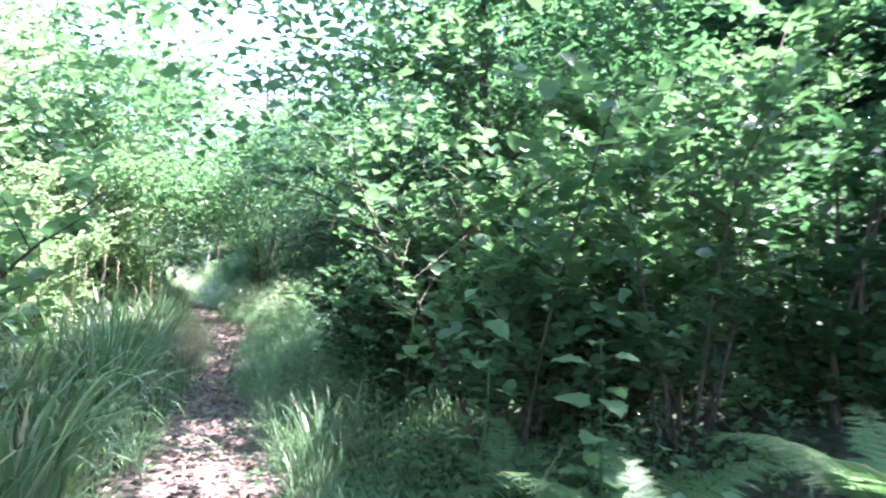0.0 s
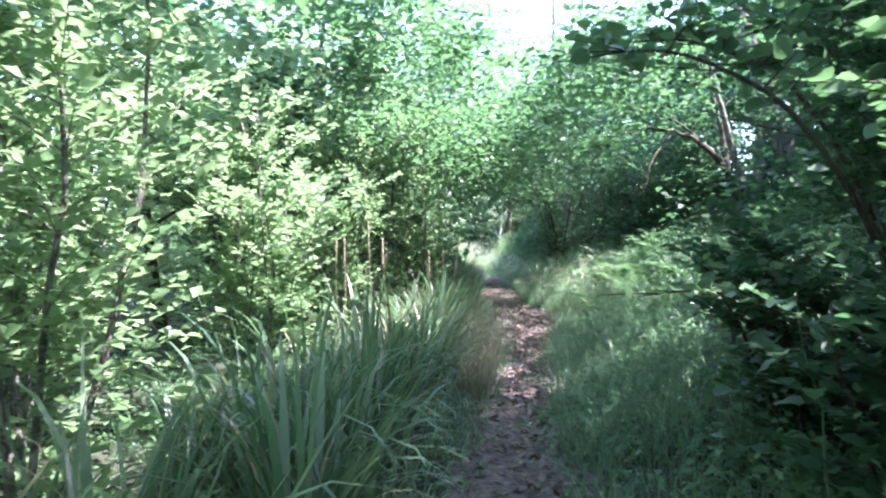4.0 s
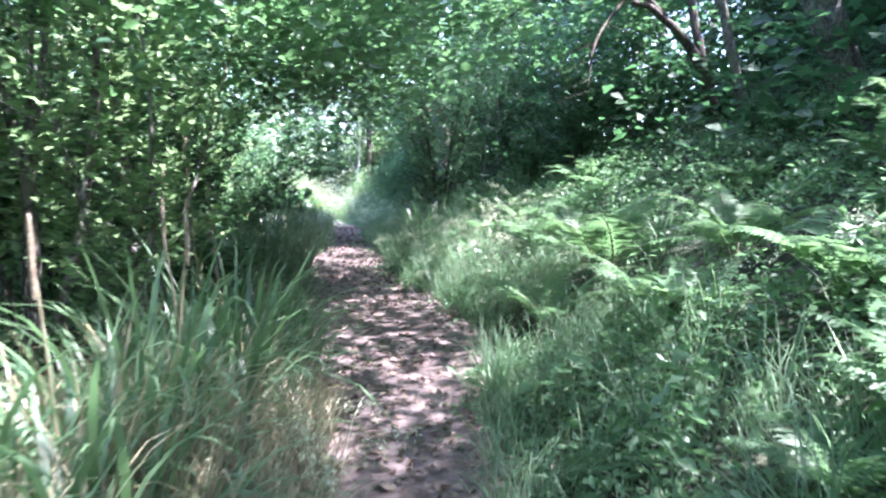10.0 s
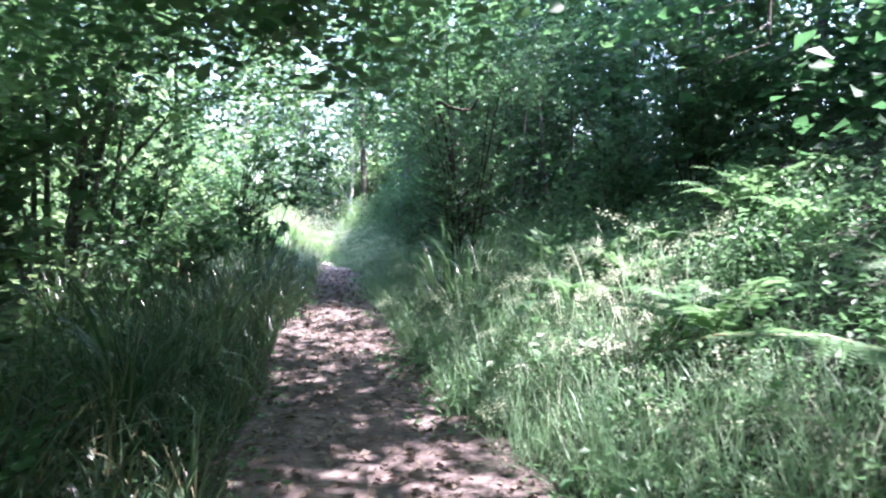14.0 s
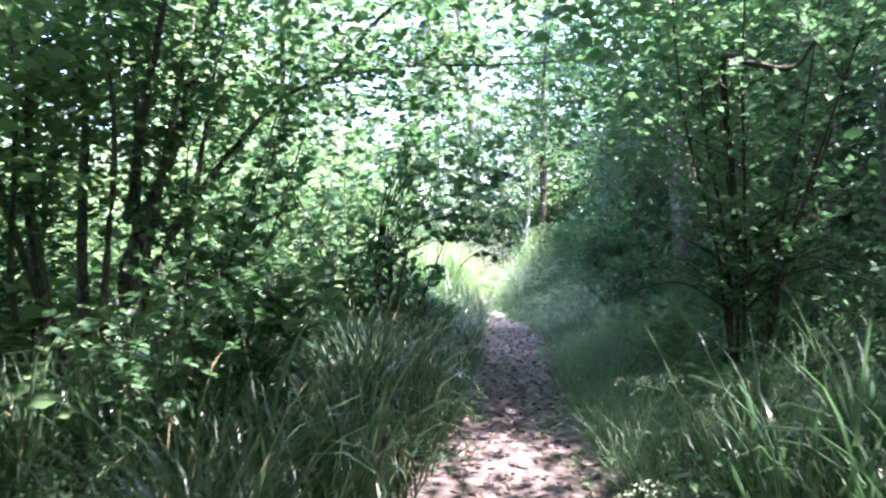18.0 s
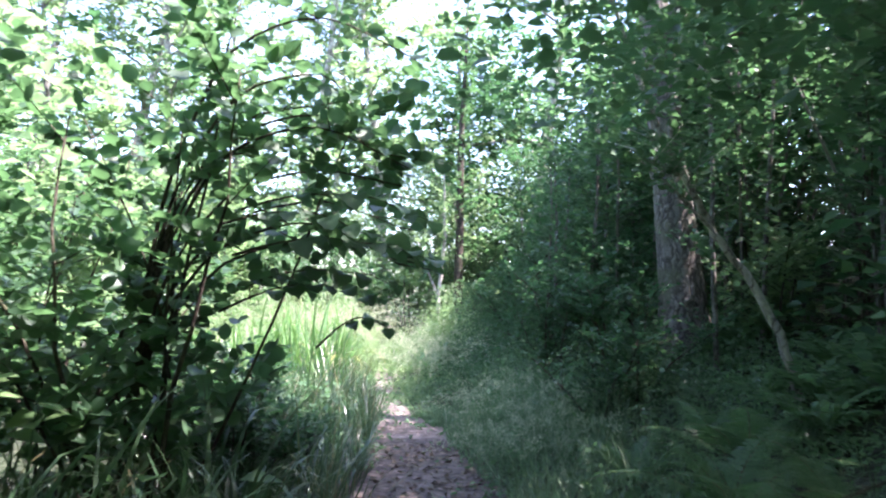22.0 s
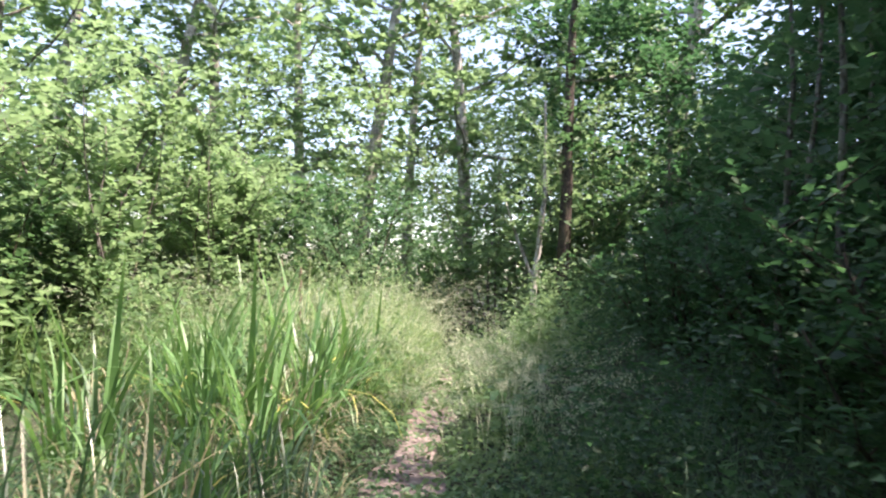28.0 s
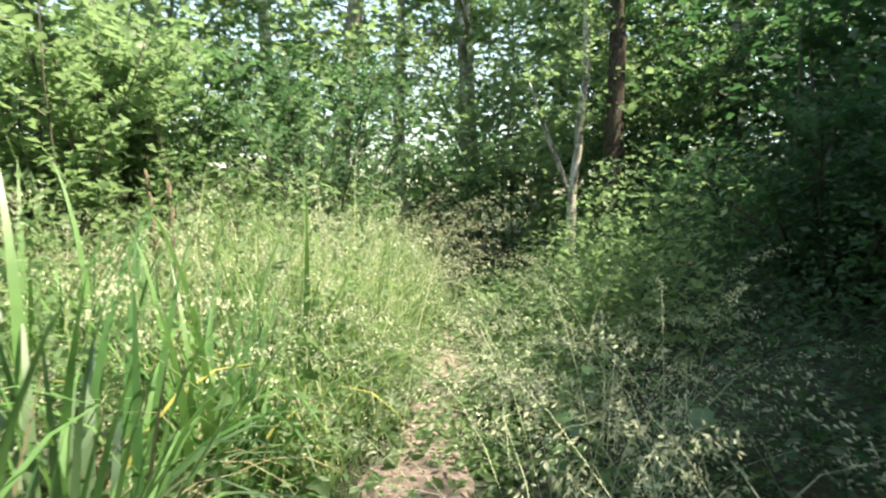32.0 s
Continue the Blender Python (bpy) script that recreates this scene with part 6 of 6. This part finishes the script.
def leafy_twig(x, y, z, tip, seed, label):
    """A thin bough that hangs out level, with large single leaves on both sides."""
    rng = np.random.default_rng(seed)
    root = tagged(new("hazel_bough"), label, "branch", "boughs hanging over the path")
    root.matrix_basis = pose(x, y, z)
    end = np.array(tip) - [x, y, z]
    f = np.linspace(0, 1, 9)[:, None]
    line = end * f + np.array([0, 0, 0.12]) * np.sin(np.pi * f) + rng.normal(0, 0.012, (9, 3)) * f
    part("twig", Geo().add(*tube(line, np.linspace(0.009, 0.002, 9), 6)), BARK_DARK, root)
    heading = math.degrees(math.atan2(end[1], end[0])) - 90
    count = max(5, int(np.linalg.norm(end) / 0.085))
    for k in range(count):
        g = 8 * (0.3 + 0.7 * (k + 0.6) / count)
        i = min(int(g), 7)
        at = line[i] + (g - i) * (line[i + 1] - line[i])
        ob = new("leaf", LOBED[int(rng.integers(0, 3))])
        ob.parent = root
        ob.matrix_basis = pose(*at, 0, 0, heading + (55 if k % 2 else -55) + rng.uniform(-25, 25)) @ pose(0, 0.05, 0, rng.uniform(-40, 0), rng.uniform(-25, 25), 0) @ Matrix.Scale(rng.uniform(0.8, 1.1), 4)


for k, (tip, at) in enumerate([((1.3, 23.46, 1.74), (0.1, 23.95, 1.75)), ((1.26, 23.66, 2.0), (0.1, 24.1, 2.05)), ((1.08, 23.7, 1.62), (0.05, 24.0, 1.5)), ((1.02, 23.5, 1.85), (0.0, 23.8, 1.9)), ((1.08, 23.9, 1.33), (0.62, 24.05, 1.2)), ((0.98, 23.8, 1.52), (0.0, 24.1, 1.4))]):
    leafy_twig(*at, tip, 700 + k, "thin hazel bough with broad toothed leaves against the light")
spray_bush("hazel_bush", 5.35, 27.1, 96, 1.3, 0.7, 7, 110, 0.085, lambda p: p[:, 0] > 4.75, "hazel bush beside the old trunk, leaves in a pale sunlit tone", LIGHT_LEAF)
spray_bush("hazel_bush", 6.2, 28.6, 97, 1.8, 1.0, 7, 130, 0.085, lambda p: p[:, 0] > 5.3, "hazel bush under the wood's edge, leaves in a pale sunlit tone", LIGHT_LEAF)
spray_bush("hazel_bush", -1.5, 0.2, 92, 2.6, 1.1, 7, 210, 0.1, lambda p: p[:, 0] < -0.7, "hazel bush leaning out over the sedge")
spray_bush("hazel_bush", 1.75, -0.7, 93, 2.3, 1.2, 9, 420, 0.09, lambda p: (p[:, 0] > 0.72) & clear_of(p, 0.2, 1.1, -0.3, 1.2), "dense hazel bush crowding the path")
spray_bush("hazel_bush", 2.0, 1.3, 94, 2.0, 1.1, 8, 300, 0.09, lambda p: (p[:, 0] > 0.85) & clear_of(p, 0.2, 1.1, -0.3, 1.2), "leafy hazel bush beside the path")


lone_tree("hazel_branches", 2.2, 2.9, "low hazel boughs holding sunlit yellow-green leaves over the bank", [
    ("stem", [(2.2, 2.9, 0.2), (1.9, 2.8, 0.9), (1.45, 2.65, 1.2), (1.05, 2.5, 1.27), (0.76, 2.42, 1.24)], [0.016, 0.013, 0.009, 0.005, 0.002], True),
    ("stem", [(2.2, 2.9, 0.2), (2.1, 3.1, 1.0), (1.75, 3.15, 1.3), (1.35, 3.1, 1.35)], [0.014, 0.011, 0.007, 0.002], True),
], BARK_DARK, LIGHT_LEAF, 26, 0.08, 69, "shrub", reach=0.3, lo=0.45, full="round", per=5, bare=0.5, flat=0.5, keep=lambda p: p[:, 0] > 0.68)
lone_tree("hazel_branches", 2.35, 2.7, "shaded hazel boughs reaching out beside the path at head height", [
    ("stem", [(2.35, 2.7, 0.3), (2.0, 2.65, 1.5), (1.5, 2.55, 2.15), (0.95, 2.4, 2.35), (0.5, 2.25, 2.3)], [0.022, 0.018, 0.013, 0.008, 0.003], True),
    ("stem", [(2.35, 2.7, 0.3), (2.1, 2.9, 1.7), (1.7, 3.0, 2.4), (1.2, 3.05, 2.6), (0.75, 3.0, 2.55)], [0.02, 0.017, 0.012, 0.008, 0.003], True),
    ("stem", [(2.35, 2.7, 0.3), (2.25, 2.4, 1.5), (1.9, 2.1, 2.0), (1.5, 1.9, 2.1)], [0.018, 0.014, 0.01, 0.003], True),
    ("stem", [(2.35, 2.7, 0.3), (2.3, 3.0, 1.6), (2.2, 3.3, 2.5), (1.9, 3.5, 2.9)], [0.018, 0.014, 0.01, 0.003], True),
], BARK_DARK, HAZEL, 85, 0.1, 75, "shrub", reach=0.4, lo=0.4, full="round", per=6, bare=0.5, flat=0.5, keep=lambda p: (p[:, 0] > 0.5) & ((p[:, 2] > 1.75) | (p[:, 0] > 1.1)))
lone_tree("dark_bough_tree", 3.7, 3.6, "shaded tree with long low boughs reaching out over the bank", [
    ("trunk", [(3.7, 3.6, 0.5), (3.72, 3.6, 1.8), (3.6, 3.65, 3.2), (3.5, 3.7, 4.6), (3.5, 3.8, 6.2)], [0.09, 0.08, 0.07, 0.05, 0.02], True),
    ("limb", [(3.65, 3.6, 2.3), (3.2, 3.9, 2.75), (2.7, 4.3, 2.9), (2.2, 4.7, 2.85)], [0.035, 0.026, 0.018, 0.006], True),
    ("limb", [(3.6, 3.65, 2.9), (3.3, 4.4, 3.3), (2.9, 5.2, 3.45), (2.5, 5.9, 3.4)], [0.035, 0.026, 0.018, 0.006], True),
    ("limb", [(3.6, 3.65, 3.2), (4.0, 4.4, 3.6), (4.2, 5.4, 3.7), (4.2, 6.4, 3.6)], [0.035, 0.026, 0.018, 0.006], True),
    ("limb", [(3.55, 3.7, 3.8), (2.9, 3.9, 4.2), (2.3, 4.3, 4.3)], [0.03, 0.02, 0.006], True),
], BARK_DARK, SHADE_LEAF, 150, 0.115, 73, reach=0.6, lo=0.3, full="round", per=9)
for k, (x, y) in enumerate(((5.9, 25.9), (6.4, 26.8), (6.0, 28.4))):
    cop_rng = np.random.default_rng(80 + k)
    foot = float(land(x, y)) - 0.1
    stems = []
    for j in range(6):
        dx, dy = cop_rng.normal(0, 0.5, 2)
        ox, oy = cop_rng.normal(0, 0.18, 2)
        stems.append(("stem", [(x + ox, y + oy, foot), (x + ox + 0.25 * dx, y + oy + 0.25 * dy, foot + 1.3), (x + ox + 0.7 * dx, y + oy + 0.7 * dy, foot + 2.8), (x + ox + 1.2 * dx, y + oy + 1.2 * dy, foot + 4.6)], [0.022, 0.019, 0.014, 0.006], True))
    lone_tree("coppice", x, y, "slender pale-stemmed coppice under the old trees", stems, BARK, HAZEL, 70, 0.1, 82 + k, reach=0.5, lo=0.3, full="round", per=6)
lone_tree("coppice", -1.9, 12.2, "coppiced hazel with curved brown stems and a thin crown", [
    ("stem", [(-1.9, 12.2, -0.2), (-1.75, 12.2, 0.9), (-1.85, 12.2, 2.0), (-2.3, 12.2, 3.0), (-2.35, 12.2, 4.6)], [0.06, 0.05, 0.045, 0.035, 0.015], True),
    ("stem", [(-1.8, 12.3, -0.2), (-1.4, 12.3, 1.2), (-1.25, 12.4, 2.4), (-1.4, 12.5, 4.2)], [0.045, 0.04, 0.032, 0.012], True),
    ("stem", [(-2.0, 12.1, -0.2), (-2.4, 12.0, 1.3), (-2.75, 11.9, 2.6), (-3.3, 11.8, 4.2)], [0.045, 0.04, 0.03, 0.012], True),
    ("stem", [(-1.9, 12.4, -0.2), (-1.95, 12.6, 1.5), (-1.75, 12.8, 3.0), (-1.8, 13.0, 4.8)], [0.04, 0.035, 0.028, 0.012], True),
    ("stem", [(-2.1, 12.3, -0.2), (-2.7, 12.4, 1.6), (-2.9, 12.5, 3.2), (-2.8, 12.6, 5.0)], [0.04, 0.035, 0.028, 0.012], True),
], BARK, HAZEL, 120, 0.1, 74, reach=0.6, lo=0.45)


def reed_stalk(x, y, high, seed):
    rng = np.random.default_rng(seed)
    root = tagged(new("bulrush"), "tall pale bulrush stalk with a seed head", "bulrush", "bulrushes")
    root.matrix_basis = stand(x, y)
    line = bend_line(rng, (0, 0, -0.02), (rng.normal(0, 0.06), rng.normal(0, 0.06), 1), high, 6, 0.02, 0)
    part("stalk", Geo().add(*tube(line, np.linspace(0.008, 0.004, len(line)), 6)), STRAW, root)
    s = np.linspace(0, 1, 8)
    top = line[-1] - [0, 0, 0.16] + np.array([0, 0, 1.0]) * (s * 0.3)[:, None]
    part("seed_head", Geo().add(*tube(top, 0.012 * np.sin(np.pi * (0.06 + 0.9 * s)) ** 0.5, 8)), CATTAIL, root, "pale brown seed head", smooth=True)
    for k in range(5):
        g = Geo()
        blade_soup(g, np.array([[0.01 * k, 0, 0.0]]), np.array([rng.uniform(0, 6.28)]), np.array([high * rng.uniform(0.7, 1)]), np.array([0.018]), np.array([0.08]), np.array([rng.uniform(0.2, 0.9)]), 6)
        part("blade", g, SEDGE, root)


for k, (x, y, high) in enumerate([(-1.05, 7.5, 1.72), (-0.83, 7.24, 1.5), (-1.3, 7.0, 1.5), (-1.5, 7.8, 1.6), (-0.35, 8.6, 1.25), (-0.2, 9.4, 1.3), (-0.15, 9.9, 1.35), (-1.3, 5.2, 1.3)]):
    reed_stalk(x, y, high, 300 + k)


def plume_grass(name, seed, mids, count, high, label):
    """Flowering grass: thin stalks that arch over and end in loose pale plumes."""
    rng = np.random.default_rng(seed)
    g = Geo()
    for x, y in mids:
        a = rng.uniform(0, 2 * np.pi, count)
        base = np.stack([x + 0.2 * rng.normal(0, 1, count), y + 0.2 * rng.normal(0, 1, count), np.zeros(count)], -1)
        base[:, 2] = land(base[:, 0], base[:, 1]) - 0.01
        tall, start, bend = high * rng.uniform(0.7, 1.15, count), rng.uniform(0.1, 0.6, count), rng.uniform(0.8, 2.3, count)
        blade_soup(g, base, a, tall, np.full(count, 0.0045), start, bend, 5, 1.6)
        for k in range(count):
            s = np.linspace(0, 1, 12)
            lean = start[k] + bend[k] * s**1.6
            out = np.concatenate([[0], np.cumsum(np.sin(lean[1:]) * tall[k] / 11)])
            rise = np.concatenate([[0], np.cumsum(np.cos(lean[1:]) * tall[k] / 11)])
            m = 60
            f = rng.uniform(7.0, 11, m)
            o, r = np.interp(f, np.arange(12), out), np.interp(f, np.arange(12), rise)
            wide = 0.008 + 0.014 * np.sin(np.pi * (f - 7) / 4.2)[:, None]
            p = base[k] + np.stack([o * math.cos(a[k]), o * math.sin(a[k]), r - 0.01], -1) + rng.normal(0, 1, (m, 3)) * wide
            leaf_soup(g, p, rng.normal(0, 0.6, (m, 3)) + [math.cos(a[k]), math.sin(a[k]), -0.6], np.repeat([[0, 0, 1.0]], m, 0) + rng.normal(0, 0.8, (m, 3)), 0.024, 0.009, False)
    tagged(part(name, g, PLUME), label, "grass", kind="stuff")


PLUME = leaf_material("plume", (0.299, 0.333, 0.241), (0.456, 0.504, 0.372), (0.625, 0.675, 0.525), (0.48, 0.564, 0.36), 0.35, 0.7, 25, 0.2)
plume_grass("plume_grass", 401, [(2.5, 15.3), (2.9, 15.7), (3.2, 16.2), (2.6, 16.4), (3.4, 15.4), (2.4, 14.4), (3.0, 14.7)], 12, 1.0, "pale flowering grass catching the sun on the bank")
plume_grass("plume_grass", 402, [(1.95, 31.0), (1.6, 31.8), (1.7, 32.6), (1.55, 33.4), (1.9, 33.6), (2.1, 32.2), (1.6, 34.4), (1.5, 35.2), (2.0, 31.6), (2.05, 33.2), (2.0, 31.2), (1.75, 32.2), (2.2, 32.7), (1.9, 33.0), (2.2, 34.2)], 11, 1.2, "pale flowering grass leaning over the path")
plume_grass("plume_grass", 406, [(2.5, 25.4), (2.5, 25.9), (2.45, 26.5), (2.6, 26.9), (2.4, 27.2), (2.7, 26.2)], 15, 1.0, "straw-pale seeding grass spilling onto the path's edge")
meadow_rng = np.random.default_rng(404)
plume_grass("plume_grass", 404, [(float(way_x(y) - 0.35 - meadow_rng.uniform(0, 4.0)), y) for y in meadow_rng.uniform(33.2, 41, 80)], 12, 2.0, "pale yellow flowering grass standing over the meadow")
plume_grass("plume_grass", 403, [(2.2, 27.6), (2.4, 26.2), (2.5, 25.3), (2.3, 25.8), (2.3, 18.3), (2.2, 17.6), (2.5, 20.0), (2.9, 12.9), (3.3, 8.8), (2.4, 7.6), (0.2, 8.4), (-0.1, 7.4), (0.1, 9.2)], 9, 0.85, "straw-pale flowering grass in the undergrowth")


def leafy_stalk(x, y, high, seed, leaves, label, leaf=0.16, brown=False):
    """A single tall plant above the meadow: a stalk with drooping narrow leaves, or a withered one with seed heads."""
    rng = np.random.default_rng(seed)
    root = tagged(new("tall_stalk"), label, "plant")
    root.matrix_basis = stand(x, y)
    line = bend_line(rng, (0, 0, -0.02), (rng.normal(0, 0.05), 0, 1), high, 10, 0.05, 0)
    tint = STRAW if brown else LIGHT_LEAF
    part("stalk", Geo().add(*tube(line, np.linspace(0.009, 0.003, len(line)), 5)), tint, root)
    for k in range(leaves):
        f = 3 + 7 * (k + 0.5) / leaves
        at = line[int(f)] + (f % 1) * (line[min(int(f) + 1, 10)] - line[int(f)])
        a = k * 2.4
        g = Geo()
        if brown:
            f = np.linspace(0, 1, 7)
            spine = np.stack([0.012 * np.sin(5 * f + k), 0 * f, 0.16 * f - 0.05], 1)
            g.add(*tube(spine, 0.016 * np.sin(np.pi * (0.08 + 0.86 * f)) * (1 + 0.25 * np.sin(9 * f + k)), 7))
        else:
            leaf_soup(g, np.zeros((1, 3)), np.array([[math.cos(a), math.sin(a), -0.25]]), np.array([[0, 0, 1.0]]), leaf * rng.uniform(0.7, 1.1), leaf * 0.35)
        ob = part("seed_head" if brown else "leaf", g, CATTAIL if brown else tint, root)
        ob.matrix_basis = pose(*at)


leafy_stalk(-0.05, 35.6, 2.25, 501, 14, "tall pale leafy stalk rising above the meadow")
for k, (x, y, high) in enumerate([(-0.4, 11.7, 1.9), (-0.52, 11.5, 1.65), (-0.62, 11.9, 1.75), (-0.3, 11.95, 1.5)]):
    leafy_stalk(x, y, high, 510 + k, 6, "withered reddish-brown dock stalk standing over the sedge", brown=True)
leafy_stalk(-1.1, 35.2, 1.75, 502, 7, "withered brown stalk with seed heads in the meadow", brown=True)
leafy_stalk(-0.75, 34.6, 1.6, 503, 6, "withered brown stalk with seed heads in the meadow", brown=True)


# ---- on the ground ----
rng = np.random.default_rng(9)
n = 7500
y = -6 + np.where(rng.random(n) < 0.96, 33, 40) * rng.uniform(0, 1, n)
x = way_x(y) + rng.normal(0, 0.42, n) * way_w(y)
z = land(x, y) + 0.024 + rng.uniform(0, 0.012, n)
a = rng.uniform(0, 2 * np.pi, n)
g = Geo()
leaf_soup(g, np.stack([x, y, z], -1), np.stack([np.cos(a), np.sin(a), rng.normal(0, 0.25, n)], -1), np.array([0, 0, 1.0]) + rng.normal(0, 0.35, (n, 3)), rng.uniform(0.03, 0.09, n), rng.uniform(0.02, 0.06, n), False, 0.2)
tagged(part("leaf_litter", g, LITTER), "brown dead leaves scattered over the path", "leaf litter", kind="stuff")
for k in range(22):
    y = rng.uniform(0, 33)
    x = float(way_x(y) + rng.normal(0, 0.4) * way_w(y))
    a, l = rng.uniform(0, np.pi), rng.uniform(0.15, 0.5)
    p = np.array([(x + l * (f - 0.5) * math.cos(a), y + l * (f - 0.5) * math.sin(a), 0) for f in np.linspace(0, 1, 5)]) + rng.normal(0, 0.008, (5, 3))
    p[:, 2] = land(p[:, 0], p[:, 1]) + 0.03
    mid = p[2].copy()
    ob = part("stick", Geo().add(*tube(p - mid, np.linspace(0.007, 0.003, 5), 5)), BARK, None)
    ob.matrix_basis = pose(*mid)
    tagged(ob, "short dry stick lying on the path", "stick", "sticks on the path")


def path_stone(x, y, size, seed):
    """A flat worn stone, half sunk in the trodden soil."""
    rng = np.random.default_rng(seed)
    rings, sides = 5, 11
    v = []
    rim = 1 + 0.22 * rng.normal(0, 1, sides)
    for i in range(rings + 1):
        f = i / rings
        for j in range(sides):
            a = 2 * math.pi * j / sides
            r = size * math.sin(0.5 * math.pi * min(1, f * 1.08)) ** 0.7 * rim[j] if i else 0.02 * size
            v.append((r * math.cos(a), 0.7 * r * math.sin(a), size * (0.3 * (1 - f**2.4) - 0.08) + rng.normal(0, 0.012) * size))
    q = [(i * sides + j, (i + 1) * sides + j, (i + 1) * sides + (j + 1) % sides, i * sides + (j + 1) % sides) for i in range(rings) for j in range(sides)]
    g = Geo().add(np.array(v), np.array(q))
    g.add(np.array(v[:sides]), None, np.array([(0, j, j + 1) for j in range(1, sides - 1)]))
    ob = part("stone", g, STONE, smooth=True)
    ob.matrix_basis = pose(x, y, float(land(x, y)) + 0.012, rng.uniform(-4, 4), rng.uniform(-4, 4), rng.uniform(0, 360))
    tagged(ob, "flat worn grey-brown stone sunk in the path", "stone", "stones in the path")


STONE = soil_material("path_stone", (0.07, 0.062, 0.06), (0.125, 0.11, 0.106), (0.21, 0.19, 0.18), 5.0, 0.4)
stone_rng = np.random.default_rng(21)
for k in range(20):
    y = 20.3 + 0.36 * k
    path_stone(float(way_x(y) + stone_rng.uniform(-0.36, 0.36) * way_w(y)), y, stone_rng.uniform(0.05, 0.14), 600 + k)


def umbel(x, y, high):
    rng = np.random.default_rng(12)
    root = tagged(new("white_flower"), "white flat-topped flower head on a green stalk", "flower")
    root.matrix_basis = stand(x, y)
    part("stalk", Geo().add(*tube([(0, 0, 0), (0.02, 0, high * 0.5), (0, 0, high)], [0.006, 0.005, 0.003], 5)), HERB, root)
    g = Geo()
    a, r = rng.uniform(0, 6.28, 260), 0.07 * np.sqrt(rng.uniform(0, 1, 260))
    p = np.stack([r * np.cos(a), r * np.sin(a), high + 0.02 - r * r * 3], -1)
    leaf_soup(g, p, np.stack([np.cos(a), np.sin(a), 0.2 * a], -1), np.repeat([[0, 0, 1.0]], 260, 0), 0.012, 0.01, False)
    part("flower_head", g, PETAL, root, "white lacy flower head")


PETAL = leaf_material("petal", (0.6, 0.6, 0.55), (0.72, 0.72, 0.66), (0.8, 0.8, 0.76), (0.6, 0.62, 0.5), 0.2, 0.6)
umbel(3.3, 30.7, 0.65)
